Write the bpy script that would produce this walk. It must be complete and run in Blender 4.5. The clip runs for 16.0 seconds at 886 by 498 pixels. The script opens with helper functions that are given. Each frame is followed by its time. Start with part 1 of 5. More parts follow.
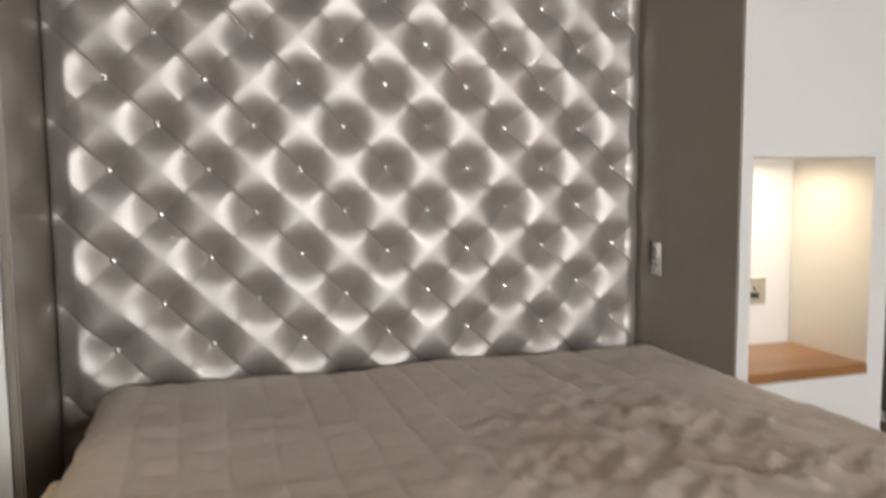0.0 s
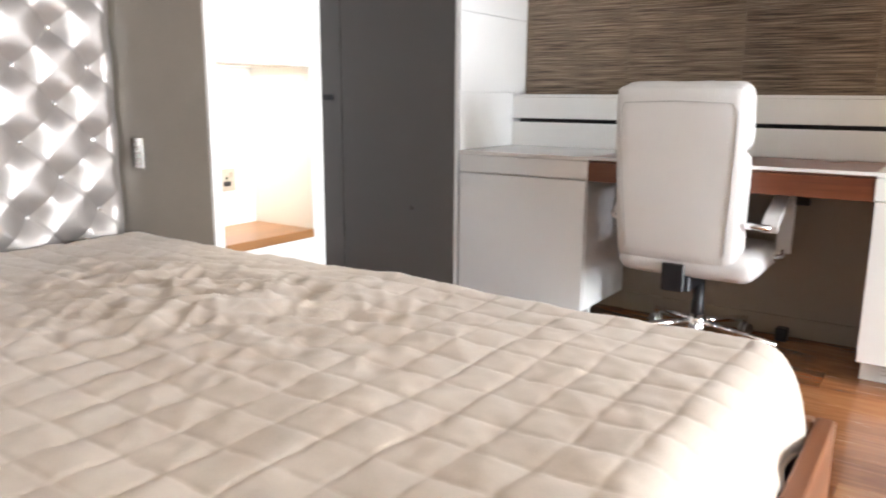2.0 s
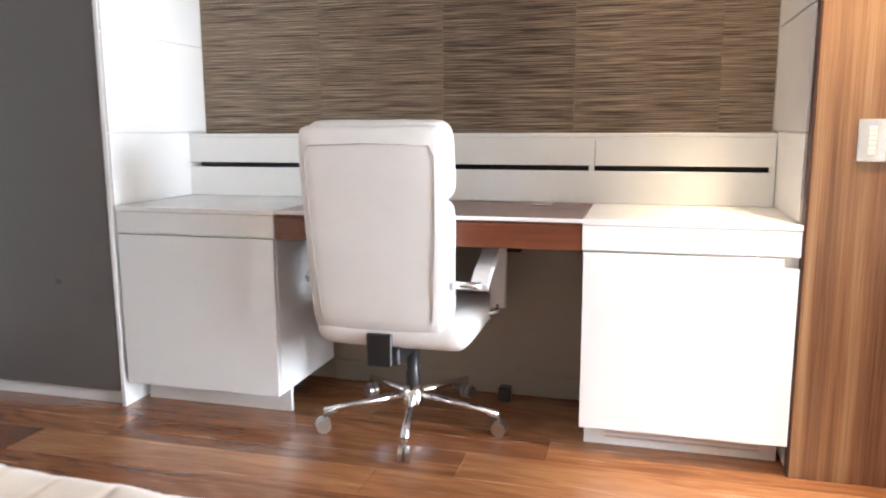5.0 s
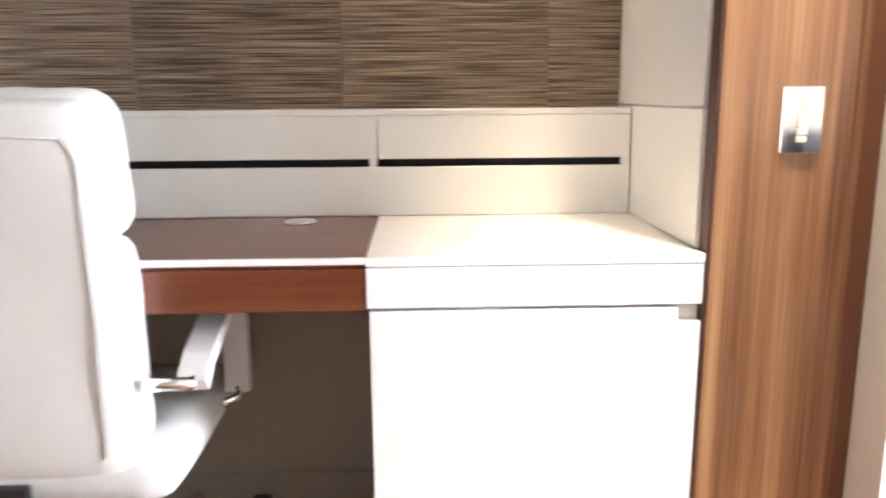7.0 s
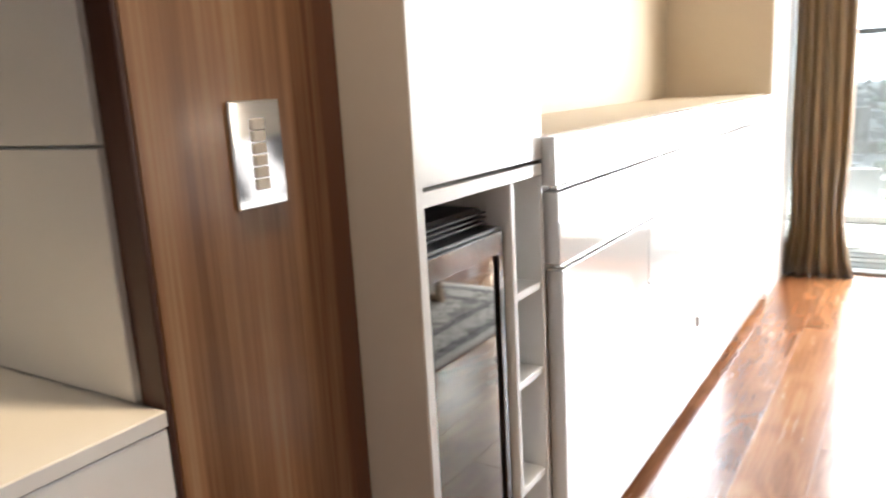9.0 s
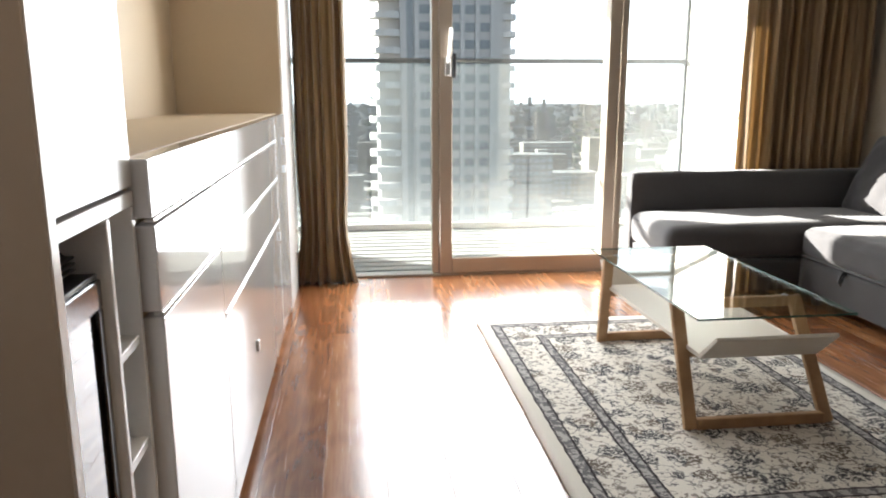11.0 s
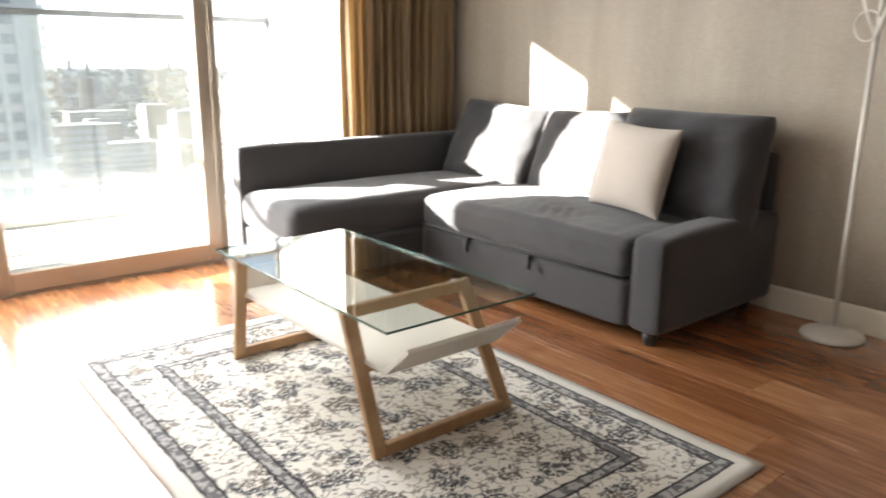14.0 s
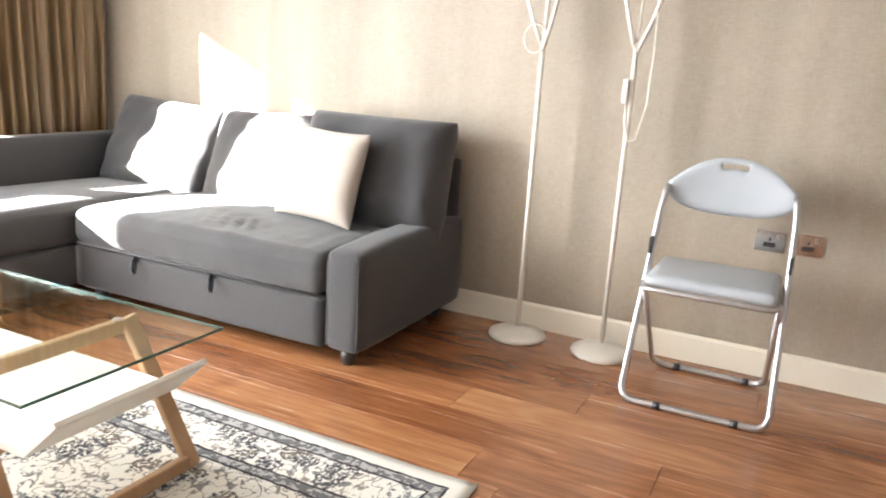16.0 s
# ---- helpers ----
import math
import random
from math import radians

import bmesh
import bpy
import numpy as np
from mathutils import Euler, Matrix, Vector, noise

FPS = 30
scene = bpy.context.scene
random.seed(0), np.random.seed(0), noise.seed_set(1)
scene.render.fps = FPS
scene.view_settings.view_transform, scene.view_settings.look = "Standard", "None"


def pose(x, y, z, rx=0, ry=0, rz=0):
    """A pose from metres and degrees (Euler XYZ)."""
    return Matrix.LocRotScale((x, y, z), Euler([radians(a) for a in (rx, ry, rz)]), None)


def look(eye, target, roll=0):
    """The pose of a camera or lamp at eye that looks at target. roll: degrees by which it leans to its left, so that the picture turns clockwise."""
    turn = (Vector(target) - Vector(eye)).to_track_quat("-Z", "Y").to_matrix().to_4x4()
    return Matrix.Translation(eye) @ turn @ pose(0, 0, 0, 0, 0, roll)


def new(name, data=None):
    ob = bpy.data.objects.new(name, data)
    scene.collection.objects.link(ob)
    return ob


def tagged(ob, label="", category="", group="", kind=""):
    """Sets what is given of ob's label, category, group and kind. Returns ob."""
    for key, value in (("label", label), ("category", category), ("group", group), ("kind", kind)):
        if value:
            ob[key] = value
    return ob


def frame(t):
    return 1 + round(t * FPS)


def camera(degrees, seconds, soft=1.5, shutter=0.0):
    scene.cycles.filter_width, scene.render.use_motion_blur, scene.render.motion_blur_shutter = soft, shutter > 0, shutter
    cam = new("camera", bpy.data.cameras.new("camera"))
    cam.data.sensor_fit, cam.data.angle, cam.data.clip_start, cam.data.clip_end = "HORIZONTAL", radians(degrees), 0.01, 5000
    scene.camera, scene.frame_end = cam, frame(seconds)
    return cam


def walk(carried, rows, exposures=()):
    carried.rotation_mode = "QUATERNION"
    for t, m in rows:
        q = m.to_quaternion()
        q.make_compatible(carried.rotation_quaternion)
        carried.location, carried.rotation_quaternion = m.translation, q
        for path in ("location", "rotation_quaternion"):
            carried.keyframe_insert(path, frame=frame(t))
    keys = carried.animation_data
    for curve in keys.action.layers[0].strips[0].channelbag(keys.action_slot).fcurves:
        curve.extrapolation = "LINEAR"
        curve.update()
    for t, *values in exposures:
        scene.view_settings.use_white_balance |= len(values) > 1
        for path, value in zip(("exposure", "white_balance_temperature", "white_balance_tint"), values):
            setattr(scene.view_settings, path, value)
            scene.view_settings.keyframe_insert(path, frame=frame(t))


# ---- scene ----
cam = camera(61.4, 16.0, soft=1.9, shutter=0.35)
PATH = [
    (0, (-2.825, 0.726, 1.099), (-2.236, 2.629, 0.916), -0.5),
    (0.5, (-2.881, 0.698, 1.066), (-2.046, 2.455, 0.601), -0.3),
    (1, (-2.974, 0.637, 1.086), (-1.792, 2.179, 0.612), 0.9),
    (1.5, (-3.037, 0.527, 1.082), (-1.572, 1.808, 0.621), 1.8),
    (2, (-3.03, 0.426, 1.05), (-1.414, 1.535, 0.651), 0.4),
    (2.5, (-3.011, 0.358, 1.078), (-1.263, 1.245, 0.68), -0.3),
    (3, (-2.991, 0.321, 1.078), (-1.186, 1.091, 0.693), -0.7),
    (5.5, (-2.151, 0.506, 1.098), (-0.218, 0.896, 0.766), -0.4),
    (6, (-1.882, 0.526, 1.101), (0.069, 0.793, 0.753), -0.4),
    (6.5, (-1.645, 0.541, 1.1), (0.31, 0.781, 0.75), 0.7),
    (7, (-1.379, 0.551, 1.095), (0.58, 0.49, 0.698), -0.4),
    (7.5, (-1.159, 0.527, 1.084), (0.754, 0.133, 0.657), -1.1),
    (8, (-0.933, 0.475, 1.087), (0.872, -0.264, 0.646), -1.9),
    (8.5, (-0.763, 0.427, 1.081), (0.7, -0.869, 0.654), -0.3),
    (9, (-0.644, 0.455, 1.11), (0.419, -1.188, 0.694), -3.2),
    (9.5, (-0.558, 0.43, 1.104), (0.16, -1.391, 0.696), -1.7),
    (10, (-0.494, 0.394, 1.107), (-0.194, -1.54, 0.695), -1.1),
    (12.5, (-0.273, 0.143, 1.124), (-0.851, -1.726, 0.705), 1.0),
    (13, (-0.312, -0.018, 1.117), (-1.041, -1.827, 0.674), 0.8),
    (13.5, (-0.338, -0.14, 1.104), (-1.263, -1.849, 0.629), 1.3),
    (14, (-0.409, -0.283, 1.096), (-1.64, -1.779, 0.597), 0.5),
    (14.5, (-0.474, -0.369, 1.085), (-1.91, -1.673, 0.598), 0.3),
    (15, (-0.537, -0.424, 1.077), (-2.106, -1.567, 0.596), 1.5),
    (15.5, (-0.587, -0.47, 1.075), (-2.26, -1.455, 0.596), 2.7),
    (16, (-0.603, -0.491, 1.078), (-2.358, -1.331, 0.613), 3.7),
]
walk(cam, [(t, look(eye, target, roll)) for t, eye, target, roll in PATH],
     [(0.0, 4.35, 6200, 10), (0.5, 4.4, 6200, 10), (1.0, 4.95, 6100, 10), (2.0, 5.5, 5850, 10), (3.0, 5.5, 5750, 10), (6.0, 5.95, 5600, 10), (8.0, 5.5, 5700, 10),
      (9.0, 4.25, 6000, 10), (9.5, 3.95, 6150, 10), (10.0, 3.25, 6150, 10), (12.5, 3.35, 6100, 10), (14.0, 3.88, 6150, 10), (15.0, 4.7, 6150, 10), (16.0, 5.05, 6000, 10)])

# world, sun and window light
SUN_DIR = Vector((-0.763, 0.583, -0.28)).normalized()   # the way the sunlight travels
world = bpy.data.worlds.new("sky")
scene.world = world
world.use_nodes = True
wn = world.node_tree
sky = wn.nodes.new("ShaderNodeTexSky")
sky.sky_type = "NISHITA"
sky.sun_disc = False
sky.sun_elevation = math.asin(-SUN_DIR.z)
sky.sun_rotation = math.atan2(-SUN_DIR.x, -SUN_DIR.y)
sky.dust_density = 4.0
wn.links.new(sky.outputs[0], wn.nodes["Background"].inputs[0])
wn.nodes["Background"].inputs[1].default_value = 0.05

sun = new("sun", bpy.data.lights.new("sun", "SUN"))
sun.data.energy, sun.data.angle, sun.data.color = 5.0, radians(0.6), (1.0, 0.93, 0.82)
sun.matrix_world = look(-SUN_DIR * 30, (0, 0, 0))


def area(name, eye, target, w, h, watts, color):
    ob = new(name, bpy.data.lights.new(name, "AREA"))
    ob.data.shape, ob.data.size, ob.data.size_y = "RECTANGLE", w, h
    ob.data.energy, ob.data.color = watts, color
    ob.matrix_world = look(eye, target)
    return ob


area("window_light", (-1.1, -4.08, 1.2), (-1.3, 0.0, 1.1), 1.4, 2.0, 9, (1.0, 0.985, 0.96))
area("bedside_niche_light", (-1.24, 2.56, 1.135), (-1.24, 2.58, 0.0), 0.22, 0.12, 0.07, (1.0, 0.78, 0.5))
area("other_niche_light", (-3.42, 2.56, 1.135), (-3.42, 2.58, 0.0), 0.2, 0.12, 0.07, (1.0, 0.78, 0.5))
area("shelf_niche_light", (0.2, -2.3, 1.76), (0.2, -2.3, 0.9), 0.25, 1.9, 0.09, (1.0, 0.8, 0.55))


def spot(name, eye, target, watts, degrees, color):
    ob = new(name, bpy.data.lights.new(name, "SPOT"))
    ob.data.energy, ob.data.color, ob.data.spot_size, ob.data.spot_blend, ob.data.shadow_soft_size = watts, color, radians(degrees), 1.0, 0.04
    ob.matrix_world = look(eye, target)
    return ob


WARM = (1.0, 0.72, 0.42)
spot("desk_downlight_beam", (0.42, 0.36, 2.46), (0.66, 0.36, 1.35), 0.95, 75, WARM)
spot("panel_downlight_beam", (-0.25, -0.1, 2.46), (0.0, -0.1, 1.25), 6.0, 52, WARM)
spot("bed_downlight_beam", (-2.4, 1.1, 2.46), (-2.4, 1.2, 0.5), 0.25, 90, WARM)

# ---- materials ----


def nodes(name):
    m = bpy.data.materials.new(name)
    m.use_nodes = True
    nt = m.node_tree
    return m, nt, nt.nodes["Principled BSDF"]


def ramp(nt, stops, src):
    r = nt.nodes.new("ShaderNodeValToRGB")
    while len(r.color_ramp.elements) < len(stops):
        r.color_ramp.elements.new(0.5)
    for e, (p, c) in zip(r.color_ramp.elements, stops):
        e.position, e.color = p, (*c, 1)
    nt.links.new(src, r.inputs[0])
    return r.outputs[0]


def coords(nt, scale=(1, 1, 1), kind="Object"):
    tc = nt.nodes.new("ShaderNodeTexCoord")
    mp = nt.nodes.new("ShaderNodeMapping")
    mp.inputs["Scale"].default_value = scale
    nt.links.new(tc.outputs[kind], mp.inputs[0])
    return mp.outputs[0]


def noise_tex(nt, vec, scale, detail=4.0, rough=0.55, out=0):
    n = nt.nodes.new("ShaderNodeTexNoise")
    n.inputs["Scale"].default_value, n.inputs["Detail"].default_value, n.inputs["Roughness"].default_value = scale, detail, rough
    nt.links.new(vec, n.inputs["Vector"])
    return n.outputs[out]


def mathn(nt, op, a, b=None):
    n = nt.nodes.new("ShaderNodeMath")
    n.operation = op
    for i, v in enumerate((a, b)):
        if v is None:
            continue
        if isinstance(v, (int, float)):
            n.inputs[i].default_value = v
        else:
            nt.links.new(v, n.inputs[i])
    return n.outputs[0]


def mixc(nt, fac, a, b, mode="MIX"):
    n = nt.nodes.new("ShaderNodeMix")
    n.data_type, n.blend_type = "RGBA", mode
    for sock, v in ((n.inputs[0], fac), (n.inputs[6], a), (n.inputs[7], b)):
        if isinstance(v, (int, float)):
            sock.default_value = v
        elif isinstance(v, tuple):
            sock.default_value = (*v, 1)
        else:
            nt.links.new(v, sock)
    return n.outputs[2]


def bump(nt, bsdf, height, strength=0.2, dist=0.002):
    b = nt.nodes.new("ShaderNodeBump")
    b.inputs["Strength"].default_value, b.inputs["Distance"].default_value = strength, dist
    nt.links.new(height, b.inputs["Height"])
    nt.links.new(b.outputs[0], bsdf.inputs["Normal"])


def paint(name, color, rough=0.4, metal=0.0, var=0.06, grain=60.0, coat=0.0, bumpy=0.05, spec=0.5):
    """A plain surface with faint unevenness at two sizes."""
    m, nt, b = nodes(name)
    v = coords(nt)
    big, small = noise_tex(nt, v, 3.0), noise_tex(nt, v, grain)
    f = mathn(nt, "ADD", mathn(nt, "MULTIPLY", big, 0.7), mathn(nt, "MULTIPLY", small, 0.3))
    lo, hi = tuple(c * (1 - var) for c in color), tuple(min(1, c * (1 + var)) for c in color)
    nt.links.new(ramp(nt, [(0.3, lo), (0.7, hi)], f), b.inputs["Base Color"])
    r = mathn(nt, "ADD", mathn(nt, "MULTIPLY", big, 0.12), rough - 0.06)
    nt.links.new(r, b.inputs["Roughness"])
    b.inputs["Metallic"].default_value = metal
    b.inputs["Coat Weight"].default_value = coat
    b.inputs["Coat Roughness"].default_value = 0.04
    b.inputs["Specular IOR Level"].default_value = spec
    bump(nt, b, small, bumpy, 0.001)
    return m


def wood(name, dark, mid, light, stretch, rough=0.35, per_object=0.0, coat=0.0, scale=14.0, shade_edge=None):
    """Grain that runs along the axis whose stretch is small."""
    m, nt, b = nodes(name)
    v = coords(nt, stretch)
    info = nt.nodes.new("ShaderNodeObjectInfo")
    shift = nt.nodes.new("ShaderNodeVectorMath")
    shift.operation = "ADD"
    comb = nt.nodes.new("ShaderNodeCombineXYZ")
    r37 = mathn(nt, "MULTIPLY", info.outputs["Random"], 37.0)
    for i in range(3):
        nt.links.new(r37, comb.inputs[i])
    nt.links.new(v, shift.inputs[0])
    nt.links.new(comb.outputs[0], shift.inputs[1])
    v = shift.outputs[0]
    warp = noise_tex(nt, v, scale * 0.25, 2.0)
    g1 = noise_tex(nt, v, scale, 6.0, 0.65)
    g2 = noise_tex(nt, v, scale * 5, 3.0)
    f = mathn(nt, "ADD", mathn(nt, "ADD", mathn(nt, "MULTIPLY", g1, 0.55), mathn(nt, "MULTIPLY", warp, 0.3)), mathn(nt, "MULTIPLY", g2, 0.15))
    if shade_edge:     # shade painted into the veneer, darkening the grain towards one edge
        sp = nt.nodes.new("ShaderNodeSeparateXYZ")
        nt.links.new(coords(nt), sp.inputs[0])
        away = mathn(nt, "ADD", mathn(nt, "SUBTRACT", shade_edge, sp.outputs[1]), mathn(nt, "MULTIPLY", mathn(nt, "SUBTRACT", warp, 0.5), 0.12))
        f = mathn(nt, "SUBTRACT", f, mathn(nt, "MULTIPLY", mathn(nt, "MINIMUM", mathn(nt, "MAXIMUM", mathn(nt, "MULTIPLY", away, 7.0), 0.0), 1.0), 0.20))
    if per_object:
        f = mathn(nt, "ADD", f, mathn(nt, "MULTIPLY", mathn(nt, "SUBTRACT", info.outputs["Random"], 0.5), per_object))
    nt.links.new(ramp(nt, [(0.32, dark), (0.5, mid), (0.68, light)], f), b.inputs["Base Color"])
    nt.links.new(mathn(nt, "ADD", mathn(nt, "MULTIPLY", g1, 0.15), rough - 0.07), b.inputs["Roughness"])
    b.inputs["Coat Weight"].default_value = coat
    b.inputs["Coat Roughness"].default_value = 0.12
    bump(nt, b, g2, 0.08, 0.001)
    return m


def figured_plank():
    """Walnut boards with arched growth figure, fine pores and a satin varnish."""
    m, nt, b = nodes("walnut_floor_plank")
    info = nt.nodes.new("ShaderNodeObjectInfo")
    comb = nt.nodes.new("ShaderNodeCombineXYZ")
    r51 = mathn(nt, "MULTIPLY", info.outputs["Random"], 51.0)
    nt.links.new(r51, comb.inputs[0])
    nt.links.new(r51, comb.inputs[2])

    def moved(stretch):
        sh = nt.nodes.new("ShaderNodeVectorMath")
        sh.operation = "ADD"
        nt.links.new(coords(nt, stretch), sh.inputs[0])
        nt.links.new(comb.outputs[0], sh.inputs[1])
        return sh.outputs[0]
    broad = noise_tex(nt, moved((1, 0.22, 1)), 4.2, 2.0, 0.45)
    wig = noise_tex(nt, moved((1, 0.3, 1)), 26.0, 2.0)
    rings = mathn(nt, "SINE", mathn(nt, "ADD", mathn(nt, "MULTIPLY", broad, 70.0), mathn(nt, "MULTIPLY", wig, 2.6)))
    fib = noise_tex(nt, moved((1, 0.035, 1)), 62.0, 4.0, 0.65)
    pore = noise_tex(nt, moved((1, 0.05, 1)), 240.0, 2.0)
    f = mathn(nt, "ADD", mathn(nt, "MULTIPLY", rings, 0.036), mathn(nt, "ADD", mathn(nt, "MULTIPLY", fib, 0.36), mathn(nt, "MULTIPLY", broad, 0.45)))
    f = mathn(nt, "ADD", f, mathn(nt, "MULTIPLY", pore, 0.17))
    f = mathn(nt, "ADD", f, mathn(nt, "MULTIPLY", mathn(nt, "SUBTRACT", info.outputs["Random"], 0.5), 0.15))
    nt.links.new(ramp(nt, [(0.28, (0.12, 0.038, 0.014)), (0.42, (0.22, 0.082, 0.03)), (0.55, (0.335, 0.145, 0.057)), (0.74, (0.47, 0.245, 0.11))], f), b.inputs["Base Color"])
    nt.links.new(mathn(nt, "ADD", mathn(nt, "MULTIPLY", fib, 0.16), 0.17), b.inputs["Roughness"])
    b.inputs["Coat Weight"].default_value = 0.6
    b.inputs["Coat Roughness"].default_value = 0.16
    bump(nt, b, pore, 0.08, 0.001)
    return m


def cloth(name, color, weave=350.0, rough=0.9, var=0.12, sheen=0.2, strength=0.35):
    m, nt, b = nodes(name)
    v = coords(nt)
    wx = noise_tex(nt, coords(nt, (1, 1, 0.12)), weave, 2.0)
    wz = noise_tex(nt, coords(nt, (0.12, 0.12, 1)), weave, 2.0)
    big = noise_tex(nt, v, 5.0)
    h = mathn(nt, "ADD", wx, wz)
    f = mathn(nt, "ADD", mathn(nt, "MULTIPLY", h, 0.35), mathn(nt, "MULTIPLY", big, 0.3))
    nt.links.new(ramp(nt, [(0.3, tuple(c * (1 - var) for c in color)), (0.7, tuple(min(1, c * (1 + var)) for c in color))], f), b.inputs["Base Color"])
    b.inputs["Roughness"].default_value = rough
    b.inputs["Sheen Weight"].default_value = sheen
    b.inputs["Specular IOR Level"].default_value = 0.25
    bump(nt, b, h, strength, 0.001)
    return m


def clear_glass(name, tint=(0.96, 0.985, 0.98), gloss=1.0, haze_veil=0.0):
    """A thin pane: lets light straight through, mirrors a little and may carry a milky veil that imitates outdoor haze
    and smears.
    """
    m, nt, b = nodes(name)
    tr = nt.nodes.new("ShaderNodeBsdfTransparent")
    tr.inputs[0].default_value = (*tint, 1)
    gl = nt.nodes.new("ShaderNodeBsdfGlossy")
    gl.inputs["Roughness"].default_value = 0.01
    fr = nt.nodes.new("ShaderNodeLayerWeight")
    rim = mathn(nt, "ADD", mathn(nt, "MULTIPLY", mathn(nt, "POWER", fr.outputs["Facing"], 5.0), 0.9), 0.04)
    mx = nt.nodes.new("ShaderNodeMixShader")
    nt.links.new(mathn(nt, "MULTIPLY", rim, gloss), mx.inputs[0])
    nt.links.new(tr.outputs[0], mx.inputs[1])
    nt.links.new(gl.outputs[0], mx.inputs[2])
    last = mx
    if haze_veil:
        film = nt.nodes.new("ShaderNodeBsdfTranslucent")
        film.inputs[0].default_value = (0.85, 0.86, 0.86, 1)
        last = nt.nodes.new("ShaderNodeMixShader")
        streaks = mathn(nt, "ADD", mathn(nt, "MULTIPLY", noise_tex(nt, coords(nt, (1, 1, 0.25)), 3.0, 4.0), haze_veil), haze_veil * 0.5)
        sep = nt.nodes.new("ShaderNodeSeparateXYZ")
        nt.links.new(coords(nt), sep.inputs[0])
        # The painted haze whitens towards the foot of the pane.
        foot = mathn(nt, "POWER", mathn(nt, "MAXIMUM", mathn(nt, "SUBTRACT", 1.0, mathn(nt, "MULTIPLY", sep.outputs[2], 1.6)), 0.0), 2.0)
        streaks = mathn(nt, "MULTIPLY", streaks, mathn(nt, "ADD", mathn(nt, "MULTIPLY", foot, 3.0), 1.0))
        nt.links.new(streaks, last.inputs[0])
        nt.links.new(mx.outputs[0], last.inputs[1])
        nt.links.new(film.outputs[0], last.inputs[2])
    nt.links.new(last.outputs[0], nt.nodes["Material Output"].inputs[0])
    return m


M_LACQUER = paint("white_lacquer", (0.80, 0.79, 0.77), 0.22, var=0.015, grain=200, bumpy=0.02)
M_GLOSS = paint("white_gloss_lacquer", (0.80, 0.80, 0.79), 0.07, var=0.01, grain=200, coat=0.6, bumpy=0.01)
M_WHITE = paint("white_wall_paint", (0.80, 0.79, 0.77), 0.6, var=0.03, grain=120)
M_CREAM = paint("cream_panel", (0.57, 0.47, 0.335), 0.5, var=0.03)
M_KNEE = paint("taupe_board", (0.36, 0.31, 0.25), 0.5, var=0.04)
# White lacquer with the panel's shade mixed into its colour.
M_SHADEDPANEL = paint("shaded_white_lacquer", (0.58, 0.545, 0.505), 0.3, var=0.03)
M_GREYDOOR = paint("grey_satin_lacquer", (0.133, 0.122, 0.112), 0.3, var=0.02, grain=120, coat=0.25)
M_TAUPE = paint("taupe_panel", (0.20, 0.175, 0.15), 0.35, var=0.05)
M_SKIRT = paint("skirting_paint", (0.72, 0.66, 0.55), 0.45, var=0.03)
# Unseen ceiling, greyed so that less light bounces into the room.
M_CEIL = paint("bounce_cut_ceiling", (0.5, 0.49, 0.47), 0.8, var=0.02)
M_DARK = paint("black_plastic", (0.02, 0.02, 0.022), 0.35, var=0.1)
M_BLACKGLASS = paint("black_glass", (0.015, 0.014, 0.014), 0.04, var=0.05, coat=1.0, bumpy=0.0)
M_CHROME = paint("chrome", (0.82, 0.82, 0.83), 0.07, metal=1.0, var=0.02, bumpy=0.0)
M_DARKCHROME = paint("dark_chrome", (0.13, 0.135, 0.145), 0.12, metal=1.0, var=0.05, grain=300, bumpy=0.02)
M_STEEL = paint("brushed_steel", (0.58, 0.56, 0.53), 0.3, metal=1.0, var=0.05, grain=300)
M_POLISHED = paint("polished_steel", (0.80, 0.79, 0.77), 0.16, metal=1.0, var=0.03, grain=300, bumpy=0.02)
M_ALU = paint("anodised_frame", (0.42, 0.36, 0.29), 0.38, metal=0.55, var=0.04)
M_RAILGREY = paint("grey_rail", (0.10, 0.105, 0.11), 0.65, spec=0.15)
M_SILVER = paint("silver_tube", (0.52, 0.52, 0.53), 0.3, metal=0.9, var=0.03)
M_LAMPWHITE = paint("lamp_enamel", (0.66, 0.62, 0.55), 0.4, var=0.02)
M_VINYL = paint("grey_vinyl", (0.36, 0.38, 0.40), 0.42, var=0.05, grain=400, bumpy=0.15)
M_WLEATHER = paint("white_leather", (0.66, 0.64, 0.62), 0.45, var=0.04, grain=260, bumpy=0.25)
M_SEAM = paint("grey_piping", (0.40, 0.385, 0.37), 0.6)
# The upright walnut has side shade painted along its edge.
M_WALNUTV = wood("walnut_upright", (0.10, 0.038, 0.018), (0.27, 0.142, 0.068), (0.45, 0.285, 0.15), (1, 1, 0.02), 0.22, scale=34, coat=0.3, shade_edge=-0.015)
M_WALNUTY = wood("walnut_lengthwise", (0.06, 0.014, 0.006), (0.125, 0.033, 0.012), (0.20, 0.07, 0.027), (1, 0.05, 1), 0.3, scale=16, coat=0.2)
# The pier's return takes a far darker tone than its front.
M_DARKRETURN = wood("darkened_walnut_return", (0.03, 0.011, 0.007), (0.06, 0.022, 0.013), (0.10, 0.04, 0.022), (1, 1, 0.04), 0.35, scale=16)
M_SHELFW = wood("warm_oak_shelf", (0.22, 0.10, 0.035), (0.36, 0.18, 0.07), (0.48, 0.27, 0.12), (0.06, 1, 1), 0.3, scale=14)
M_PLANK = figured_plank()
M_OAK = wood("pale_oak", (0.28, 0.15, 0.07), (0.41, 0.25, 0.125), (0.53, 0.355, 0.2), (0.5, 0.5, 0.5), 0.45, scale=10)
